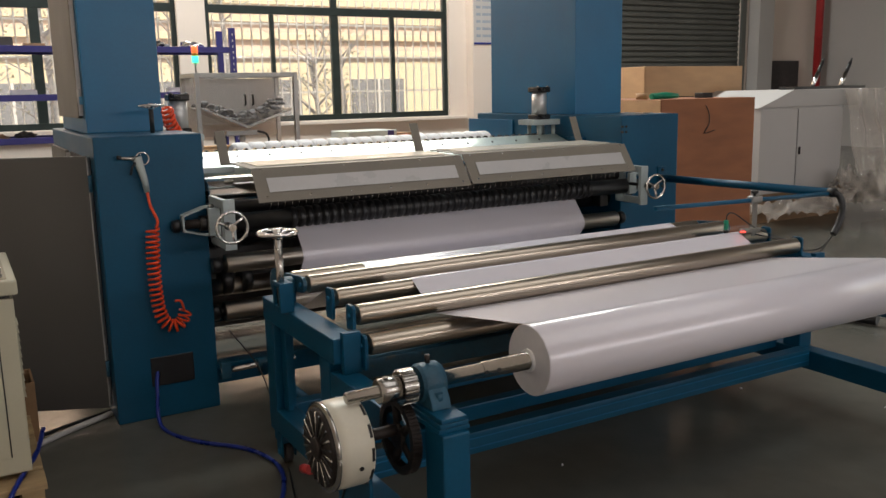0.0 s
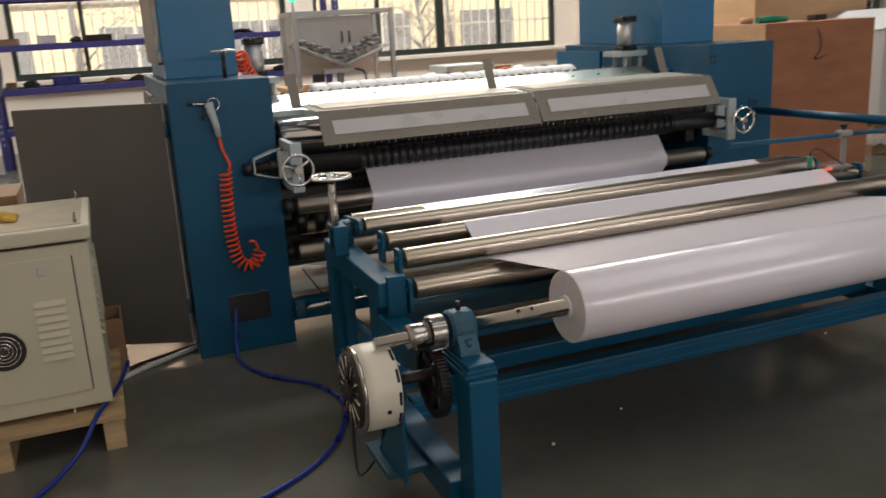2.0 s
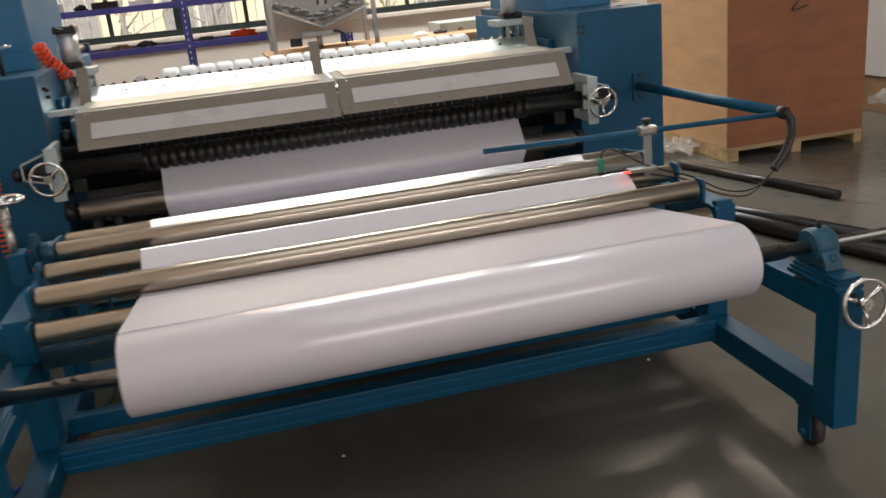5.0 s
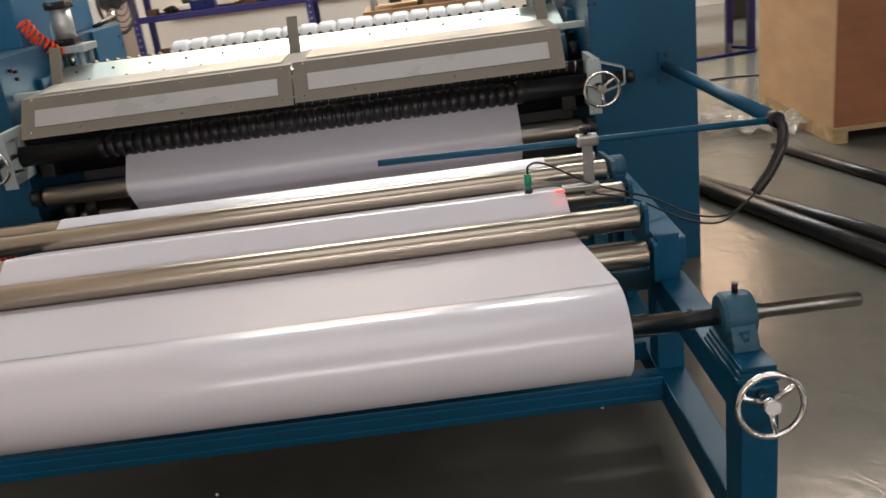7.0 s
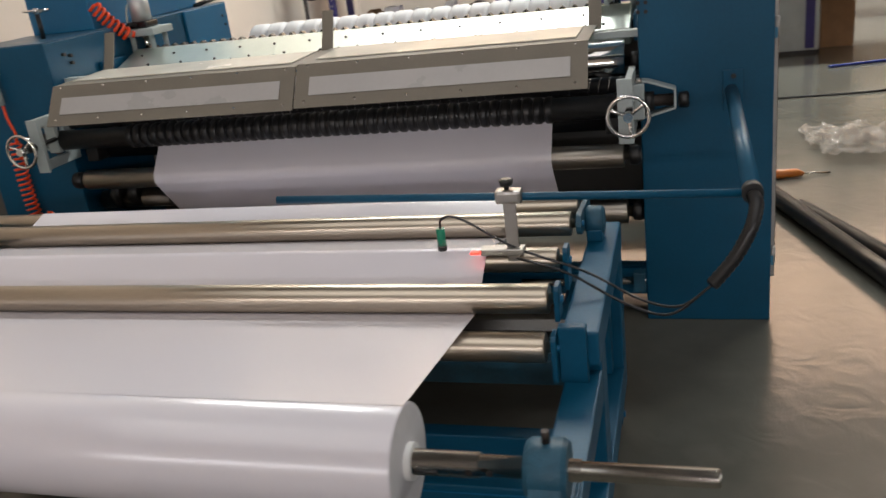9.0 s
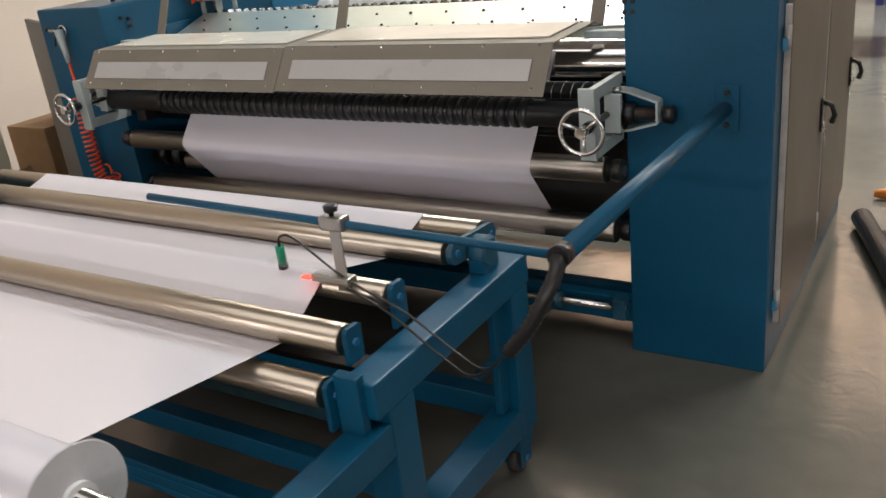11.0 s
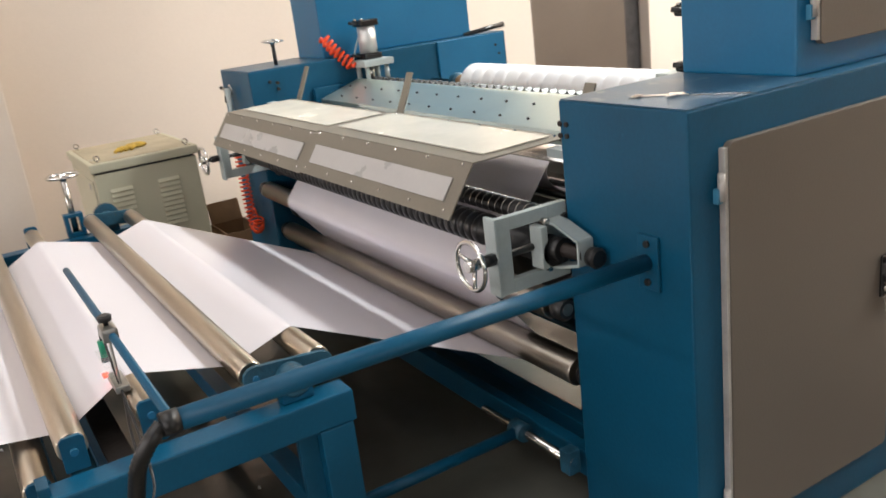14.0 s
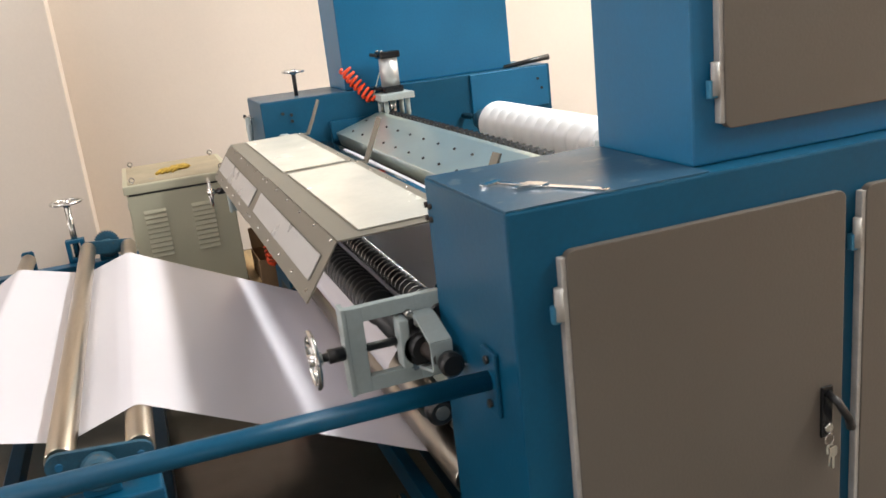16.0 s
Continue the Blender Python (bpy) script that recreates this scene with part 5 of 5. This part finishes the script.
part("line", sweep(smooth_path([(2.5, 5.06, 0.012), (2.25, 4.90, 0.012), (2.0, 4.68, 0.012), (1.72, 4.38, 0.012), (1.62, 3.95, 0.012), (1.55, 3.5, 0.012)], 8), 0.013, 8), WHITE, wc)
part("line", sweep(smooth_path([(2.5, 5.10, 0.010), (2.22, 4.96, 0.010), (1.95, 4.74, 0.010), (1.66, 4.40, 0.010), (1.57, 3.95, 0.010)], 8), 0.009, 8), BLACK, wc)
kc = thing("cable", (2.9, 4.3, 0), "thin black cable hanging from the brake", "cable")
part("line", sweep(smooth_path([(2.84, 3.18, 0.40), (2.87, 3.35, 0.20), (2.85, 3.55, 0.02), (2.93, 3.9, 0.008), (3.06, 4.4, 0.008), (3.08, 4.7, 0.20), (3.02, 4.95, 0.34)], 8), 0.004, 6), BLACK, kc)
part("plug", rod((2.80, 3.42, 0.32), (2.80, 3.36, 0.34), 0.014, 10), mat("red_plug", (0.45, 0.02, 0.02), 0.4), kc)

for cx_, cy_, r_ in ((3.515, 3.461, 0.007), (3.87, 3.586, 0.005), (4.50, 4.174, 0.008), (3.40, 2.2, 0.005), (5.07, 3.797, 0.006), (5.4, 3.3, 0.005)):
    solo("paper_crumb", lump((cx_, cy_, r_ * 0.6), (r_, r_ * 0.8, r_), cx_ * 9, 0.6, 1), PAPER_WHITE, "tiny white scrap of paper on the floor", "scrap", group="scraps on the floor")

# ---- east side: crates, cabinet, film, tubes ----


def crate(base, sx, sy, h, label, front, side, skid=True):
    x, y, z = base
    c = thing("crate", base, label, "crate")
    z0 = z + (0.10 if skid else 0.0)
    part("box", box(x, x + sx, y, y + sy, z0, z + h, 0.004), front, c)
    part("side_sheet", box(x - 0.009, x - 0.0005, y + 0.004, y + sy, z0, z + h - 0.004, 0.002), side, c, "pale plywood side sheet")
    for k in range(3 if skid else 0):
        part("skid", box(x - 0.006 + (sx - 0.07) * k / 2, x + 0.08 + (sx - 0.09) * k / 2, y - 0.012, y + sy, z, z0 - 0.001, 0.004), WOOD, c)
    if skid:
        part("skid_board", box(x - 0.012, x + sx, y - 0.006, y + 0.09, z0 - 0.03, z0 - 0.0005, 0.003), WOOD, c)
    return c


crate((7.02, 6.38, 0), 1.10, 1.15, 1.285, "big red-brown plywood crate on skids", PLY_RED, PLY)
crate((8.35, 8.0, 0), 1.45, 1.2, 1.60, "tall pale plywood crate", PLY, PLY)
crate((9.6, 11.2, 0), 1.2, 1.2, 1.15, "plywood crate far back in the hall", PLY_RED, PLY)
tl = thing("cordless_tool", (7.3, 6.6, 1.286), "dark green hand tool with a cable on the crate", "hand tool")
part("body", sweep([(7.12, 6.6, 1.31), (7.3, 6.62, 1.315), (7.42, 6.6, 1.31)], [0.025, 0.03, 0.02], 10), GREENP, tl)
part("cable", sweep(smooth_path([(7.42, 6.6, 1.305), (7.5, 6.45, 1.29), (7.53, 6.365, 1.20), (7.55, 6.36, 1.08), (7.50, 6.362, 1.0), (7.62, 6.362, 1.02)], 8), 0.004, 6), BLACK, tl)
solo("tape_roll", lathe([(0, 0.05), (0.05, 0.05)], 6.85 + 0.3, 6.75, 1.286, 28, "z"), PLY, "pale roll of tape on the crate", "tape")
solo("black_box", box(7.72, 7.84, 6.6, 6.7, 1.286, 1.33, 0.006), BLACK, "small black case on the crate", "case")

wc2 = thing("white_machine_cabinet", (9.6, 7.4, 0), "white sheet-metal machine cabinet with a sloped top", "cabinet")
part("body", box(8.92, 10.20, 7.0, 8.0, 0.30, 1.16, 0.008), WHITE, wc2)
part("base", box(8.94, 10.4, 7.04, 7.95, 0.0, 0.30, 0.006), CARD, wc2)
part("sloped_top", prism([(8.90, 1.16), (10.6, 1.16), (10.6, 1.33), (9.40, 1.33)], "y", 6.99, 8.0, 0.006), WHITE, wc2)
d1 = part("door", box(8.915, 9.46, 6.975, 6.998, 0.31, 1.14, 0.004), WHITE, wc2)
part("door_gap", box(9.462, 9.476, 6.985, 6.999, 0.31, 1.14), BLACK, wc2)
d2 = part("door", box(9.48, 10.18, 6.978, 6.998, 0.31, 1.14, 0.004), WHITE, wc2)
part("lock", box(9.50, 9.52, 6.965, 6.978, 0.68, 0.76, 0.003), BLACK, d2)
for px in (10.20, 10.68):
    g = part("gas_strut", rod((px, 7.4, 1.33), (px + 0.10, 7.4, 1.50), 0.024, 14), CHROME, wc2, "bright strut with a black tip")
    part("tip", rod((px + 0.09, 7.4, 1.485), (px + 0.17, 7.4, 1.62), 0.020, 12), BLACK, g)
    part("pin", rod((px + 0.165, 7.4, 1.61), (px + 0.19, 7.4, 1.66), 0.010, 10), BLACK, g)
part("top_rail", box(9.8, 11.0, 7.3, 7.5, 1.33, 1.36, 0.004), BLACK, wc2)


def film_sheet(name, base, spots, label, seed):
    """Crumpled see-through film in folded sheets."""
    f = thing(name, base, label, "plastic film")
    for k, (c, size) in enumerate(spots):
        bm = bmesh.new()
        bmesh.ops.create_grid(bm, x_segments=26, y_segments=26, size=1)
        for v in bm.verts:
            u, w = v.co.x, v.co.y
            h = noise.noise(Vector((u * 2.1 + seed, w * 2.1 + k, 0))) * 0.5 + 0.28 * abs(noise.noise(Vector((u * 5 + k, w * 5, seed)))) * 2
            v.co = Vector((c[0] + size[0] * (u + 0.2 * noise.noise(Vector((w * 3, k, seed)))), c[1] + size[1] * (w + 0.2 * noise.noise(Vector((u * 3, seed, k)))), max(0.004, c[2] + size[2] * h)))
        bmesh.ops.solidify(bm, geom=bm.faces[:], thickness=0.001)
        part("fold", bm, FILM, f)
    return f


film_sheet("film_heap", (6.6, 7.1, 0), [((6.55, 7.1, 0.05), (0.34, 0.24, 0.16)), ((6.85, 7.0, 0.04), (0.22, 0.3, 0.14)), ((6.35, 7.35, 0.03), (0.2, 0.2, 0.1))], "heap of crumpled clear plastic film on the floor", 4)
film_sheet("film_wrap", (9.4, 6.8, 0), [((9.2, 6.75, 0.16), (0.55, 0.2, 0.24)), ((9.9, 6.7, 0.22), (0.5, 0.22, 0.3)), ((10.3, 6.6, 0.3), (0.4, 0.3, 0.5))], "crumpled clear film round the white cabinet's foot", 9)
drape = thing("film_drape", (10.2, 6.95, 0), "clear plastic film draped over the white cabinet", "plastic film")
bm = bmesh.new()
bmesh.ops.create_grid(bm, x_segments=40, y_segments=40, size=1)
for v in bm.verts:
    u, w = (v.co.x + 1) / 2, (v.co.y + 1) / 2
    x = 10.12 + 0.85 * u + 0.12 * (1 - w)
    v.co = Vector((x + 0.05 * noise.noise(Vector((u * 4, w * 3, 1))), 6.93 - 0.22 * (1 - w) + 0.10 * noise.noise(Vector((u * 7, w * 2.5, 5))), 0.05 + 1.28 * w))
bmesh.ops.solidify(bm, geom=bm.faces[:], thickness=0.001)
part("sheet", bm, FILM, drape)

for a, b, r_ in (((5.87, 6.25, 0.045), (6.55, 4.1, 0.045), 0.042), ((5.98, 6.05, 0.040), (6.70, 4.3, 0.040), 0.036), ((6.68, 6.42, 0.03), (7.0, 5.2, 0.03), 0.028)):
    t = thing("tube", a, "long black tube lying on the floor", "tube", group="tubes on the floor")
    part("pipe", rod(a, b, r_, 18), BLACK, t)
    d = (Vector(b) - Vector(a)).normalized()
    part("liner", rod(Vector(a) - d * 0.012, Vector(a) + d * 0.01, r_ * 0.55, 14), STEEL, t)
sd = thing("screwdriver", (5.99, 6.62, 0), "orange-handled screwdriver on the floor", "screwdriver")
part("handle", sweep([(5.88, 6.62, 0.024), (5.93, 6.625, 0.026), (6.03, 6.645, 0.024), (6.06, 6.652, 0.016)], [0.016, 0.025, 0.022, 0.012], 12), mat("amber_handle", (0.55, 0.16, 0.02), 0.35), sd)
part("blade", rod((6.05, 6.65, 0.018), (6.20, 6.68, 0.008), 0.006, 8), STEEL, sd)
sc = thing("paper_scrap", (4.9, 6.5, 0), "flattened brown board with white tape under the machine", "cardboard")
part("board", box(3.2, 5.28, 6.5, 7.9, 0.0, 0.012, 0.002), CARD, sc)
part("tape_strip", prism([(4.75, 6.95), (5.15, 7.2), (5.13, 7.25), (4.72, 7.0)], "z", 0.0125, 0.014), PAPER_WHITE, sc)
part("tape_strip", prism([(5.0, 7.0), (5.08, 7.02), (4.98, 7.35), (4.92, 7.33)], "z", 0.0145, 0.016), PAPER_WHITE, sc)

# far things on the east floor
fc = thing("floor_cabinet", (6.55, 10.7, 0), "pale grey cabinet with a violet stripe far back", "cabinet")
part("body", box(6.0, 6.62, 10.35, 10.9, 0.03, 0.95, 0.008), PLATE, fc)
part("stripe", box(6.50, 6.58, 10.343, 10.352, 0.05, 0.95), SHELFB, fc)
part("base", box(6.02, 6.60, 10.37, 10.88, 0.0, 0.03), BLACK, fc)
solo("brown_board", box(6.66, 6.95, 10.6, 10.9, 0.0, 0.9, 0.004), CARD, "brown board stack beside the grey cabinet", "cardboard")
bp = thing("low_bench", (8.8, 12.6, 0), "low wooden bench along the window wall", "bench")
part("top", box(6.9, 10.6, 12.2, 12.9, 0.42, 0.47, 0.004), PLY, bp)
for x in (7.0, 8.7, 10.4):
    part("leg", box(x, x + 0.08, 12.25, 12.85, 0.0, 0.42, 0.003), DARKIRON, bp)
bl2 = thing("air_hose", (7.2, 9.5, 0), "thin blue hose on the far floor", "hose")
part("line", sweep(smooth_path([(6.6, 9.6, 0.012), (7.2, 9.75, 0.012), (7.9, 9.95, 0.012), (7.8, 10.3, 0.012)], 10), 0.012, 8), BLUEHOSE, bl2)
bl3 = thing("cable", (6.8, 8.5, 0), "dark cable on the far floor", "cable")
part("line", sweep(smooth_path([(6.1, 8.55, 0.008), (6.8, 8.6, 0.008), (7.2, 8.75, 0.008), (8.0, 8.5, 0.008)], 10), 0.008, 6), BLACK, bl3)

# ---- window side: shelf rack, bench, glovebox machine ----
rack = thing("shelf_rack", (3.2, 12.6, 0), "violet-blue slotted steel shelf rack with parts", "shelf")
RX, RY, RZ = (1.15, 3.30, 5.30), (12.4, 13.0), (0.45, 0.92, 1.42, 1.98)
for x in RX:
    for y in RY:
        p = part("post", box(x - 0.04, x + 0.04, y - 0.03, y + 0.03, 0, 2.25, 0.003), SHELFB, rack)
        for k in range(26 if y == RY[0] else 0):
            part("slot", box(x - 0.006, x + 0.006, y - 0.0315, y - 0.029, 0.3 + 0.074 * k, 0.33 + 0.074 * k), WHITE, p)
for z in RZ:
    for a, b in zip(RX, RX[1:]):
        part("beam", box(a + 0.04, b - 0.04, RY[0] - 0.025, RY[0] + 0.025, z - 0.045, z + 0.03, 0.003), SHELFB, rack)
        part("beam", box(a + 0.04, b - 0.04, RY[1] - 0.025, RY[1] + 0.025, z - 0.045, z + 0.03, 0.003), SHELFB, rack)
        part("shelf_board", box(a + 0.04, b - 0.04, RY[0] + 0.026, RY[1] - 0.026, z - 0.01, z + 0.01, 0.002), SHELFB, rack)
rnd = random.Random(7)
JUNK = [JUNK_DARK, CARD, STEEL, PAPER_WHITE, BLUEHOSE, DARKIRON, ORANGE, JUNK_DARK, BLACK]
for z in RZ:
    for a, b in zip(RX, RX[1:]):
        x = a + 0.12
        while x < b - 0.35:
            w, h = rnd.uniform(0.10, 0.34), rnd.uniform(0.04, 0.15)
            y = rnd.uniform(12.5, 12.7)
            m_ = rnd.choice(JUNK)
            if rnd.random() < 0.45:
                solo("shelf_part", lump((x + w / 2, y + 0.07, z + 0.012 + h * 0.3), (w / 2, 0.09, h / 2), rnd.random() * 50, 0.5, 3), m_, "loose machine part lying on the rack", "machine part", group="parts on the rack")
            else:
                solo("shelf_box", box(x, x + w, y, y + 0.16, z + 0.0105, z + 0.0105 + h, 0.004), m_, "small box of parts lying on the rack", "box", group="boxes on the rack")
            x += w + rnd.uniform(0.03, 0.25)

wbench = thing("work_bench", (7.0, 11.2, 0), "long bench with small parts before the window", "bench")
part("top", box(4.1, 8.0, 9.9, 10.7, 0.80, 0.85, 0.005), PLY, wbench)
for x in (4.2, 6.1, 7.85):
    for y in (9.98, 10.6):
        part("leg", box(x, x + 0.07, y, y + 0.07, 0, 0.80, 0.003), SHELFB, wbench)
for k in range(9):
    bx = 5.75 + 0.24 * k
    solo("bench_part", lump((bx, 10.2 + 0.1 * (k % 3), 0.866), (0.07, 0.06, 0.03), k, 0.5, 3), (PAPER_WHITE, JUNK_DARK, CARD, PAPER_WHITE, RED)[k % 5], "small loose part on the bench", "part", group="parts on the bench")

gm = thing("glovebox_machine", (4.7, 10.3, 0.85), "aluminium-framed clear bin with dark parts hopper", "machine")
GX0, GX1, GY0, GY1, GZ0, GZ1 = 4.18, 5.26, 9.95, 10.6, 0.85, 1.62
for x in (GX0, GX1 - 0.045):
    for y in (GY0, GY1 - 0.045):
        part("profile", box(x, x + 0.045, y, y + 0.045, GZ0, GZ1, 0.003), ALU, gm)
for z in (GZ1 - 0.045,):
    for y in (GY0, GY1 - 0.045):
        part("profile", box(GX0 + 0.046, GX1 - 0.046, y, y + 0.045, z, z + 0.045, 0.003), ALU, gm)
    for x in (GX0, GX1 - 0.045):
        part("profile", box(x, x + 0.045, GY0 + 0.046, GY1 - 0.046, z, z + 0.045, 0.003), ALU, gm)
part("clear_panel", box(GX0 + 0.02, GX0 + 0.025, GY0 + 0.046, GY1 - 0.046, GZ0, GZ1 - 0.05), CLEAR, gm)
part("back_panel", box(GX0 + 0.046, GX1 - 0.046, GY1 - 0.03, GY1 - 0.025, GZ0 + 0.1, GZ1 - 0.05), WHITE, gm)
for x0, x1 in ((GX0 + 0.05, 4.715), (4.725, GX1 - 0.05)):
    dd = part("clear_door", box(x0, x1, GY0 + 0.012, GY0 + 0.017, 1.10, GZ1 - 0.05), CLEAR, gm)
    hxx = 4.68 if x0 < 4.6 else 4.76
    part("handle", sweep([(hxx, GY0 + 0.012, 1.40), (hxx, GY0 - 0.02, 1.39), (hxx, GY0 - 0.02, 1.30), (hxx, GY0 + 0.012, 1.29)], 0.011, 8), BLACK, dd)
part("hopper", prism([(GX0 + 0.06, 1.28), (4.71, 1.08), (GX1 - 0.06, 1.25), (GX1 - 0.06, 1.23), (4.71, 1.05), (GX0 + 0.06, 1.26)], "y", GY0 + 0.04, GY1 - 0.06), STEEL, gm)
hb = None
rnd2 = random.Random(3)
for k in range(60):
    x = rnd2.uniform(GX0 + 0.09, GX1 - 0.09)
    zz = (1.28 - (x - GX0) * 0.39) if x < 4.71 else (1.09 + (x - 4.71) * 0.34)
    hb = lump((x, rnd2.uniform(GY0 + 0.09, GY1 - 0.12), zz + rnd2.uniform(0.03, 0.10)), (0.05, 0.045, 0.03), k, 0.4, 1, hb)
part("dark_fittings", hb, JUNK_DARK, gm)
part("actuator", box(4.48, 4.81, GY0 + 0.05, GY0 + 0.15, 0.98, 1.03, 0.004), ALU, gm)
part("actuator", box(4.36, 4.48, GY0 + 0.05, GY0 + 0.12, 0.90, 0.98, 0.004), BLACK, gm)
part("actuator_hose", sweep(smooth_path([(4.81, GY0 + 0.05, 1.02), (4.90, GY0 + 0.02, 0.98), (4.92, GY0, 0.86)], 8), 0.012, 8), BLACK, gm)
part("column", rod((4.66, GY0 + 0.1, 0.85), (4.66, GY0 + 0.1, 1.0), 0.03, 14), ALU, gm)
bc = thing("beacon_lamp", (4.205, 9.97, GZ1), "small stack lamp glowing red and green", "signal lamp")
part("pole", rod((4.205, 9.97, GZ1), (4.205, 9.97, GZ1 + 0.10), 0.010, 10), ALU, bc)
for z0, z1, m_ in ((0.10, 0.165, LAMP_G), (0.166, 0.20, LAMP_Y), (0.201, 0.26, LAMP_R)):
    part("lens", rod((4.205, 9.97, GZ1 + z0), (4.205, 9.97, GZ1 + z1), 0.031, 20), m_, bc)
wf = thing("pedestal_fan", (1.2, 11.9, 0), "dark round workshop fan on a stand by the wall", "fan")
part("ring", torus((1.18, 11.75, 1.2), 0.36, 0.022, (1, -0.25, 0), 44, 8), JUNK_DARK, wf)
for r_ in (0.10, 0.17, 0.24, 0.30):
    part("grille_ring", torus((1.22, 11.74, 1.2), r_, 0.006, (1, -0.25, 0), 36, 5), JUNK_DARK, wf)
for k in range(3):
    a = 2 * math.pi * k / 3
    part("blade", sweep([(1.17, 11.75, 1.2), (1.17 + 0.06 * math.sin(a), 11.75 + 0.2 * math.cos(a), 1.2 + 0.2 * math.sin(a)), (1.17, 11.75 + 0.32 * math.cos(a), 1.2 + 0.32 * math.sin(a))], [0.03, 0.06, 0.04], 8), STEEL, wf)
part("motor", rod((1.02, 11.79, 1.2), (1.20, 11.745, 1.2), 0.09, 20), BLACK, wf)
part("pole", rod((1.06, 11.78, 0.03), (1.06, 11.78, 1.15), 0.025, 12), JUNK_DARK, wf)
part("foot", lathe([(0, 0.22), (0.03, 0.2)], 1.06, 11.78, 0.0, 28, "z"), JUNK_DARK, wf)

# wall things
nb = thing("notice_board", (10.25, Y1 - 0.23, 2.18), "pale notice sheet in a blue frame on the pier", "notice")
part("sheet", box(10.02, 10.48, Y1 - 0.232, Y1 - 0.224, 2.2, 3.2), WHITE, nb)
part("border", box(10.02, 10.48, Y1 - 0.2335, Y1 - 0.225, 2.18, 2.21), BLUEHOSE, nb)
for k in range(7):
    for x0, x1 in ((10.07, 10.16), (10.19, 10.42)):
        part("print_bar", box(x0, x1, Y1 - 0.2345, Y1 - 0.2322, 2.30 + 0.12 * k, 2.345 + 0.12 * k), mat("faded_print", (0.30, 0.34, 0.40), 0.8) if "faded_print" not in bpy.data.materials else bpy.data.materials["faded_print"], nb)
# a plain dark box stands in for the small dark window here
solo("meter_cupboard", box(17.75, 18.65, Y1 - 0.12, Y1 - 0.003, 1.0, 1.9, 0.008), JUNK_DARK, "small dark window on the far wall, built as a solid box", "cupboard")
rp = thing("red_pipe", (19.0, 13.95, 0), "red fire pipe rising up the far corner", "pipe")
part("riser", rod((19.0, 13.95, 0), (19.0, 13.95, H - 0.003), 0.085, 20), RED, rp)
for z in (0.9, 2.4, 3.9):
    part("clamp", torus((19.0, 13.95, z), 0.09, 0.015, (0, 0, 1), 24, 6), RED, rp)


# ---- what turns ----
def motions():
    """The roll unwinds towards the machine; the spoked gear runs against it."""
    turn, step = 360 / 1.2, 0.1
    n = round(16.0 / step)
    walk(R, [(k * step, pose(4.19, SH_Y, SH_Z, -turn * k * step, 0, 0)) for k in range(n + 1)])
    walk(SG, [(k * step, pose(2.967, GY, GZ, turn * 0.45 * k * step, 0, 0)) for k in range(n + 1)])


motions()
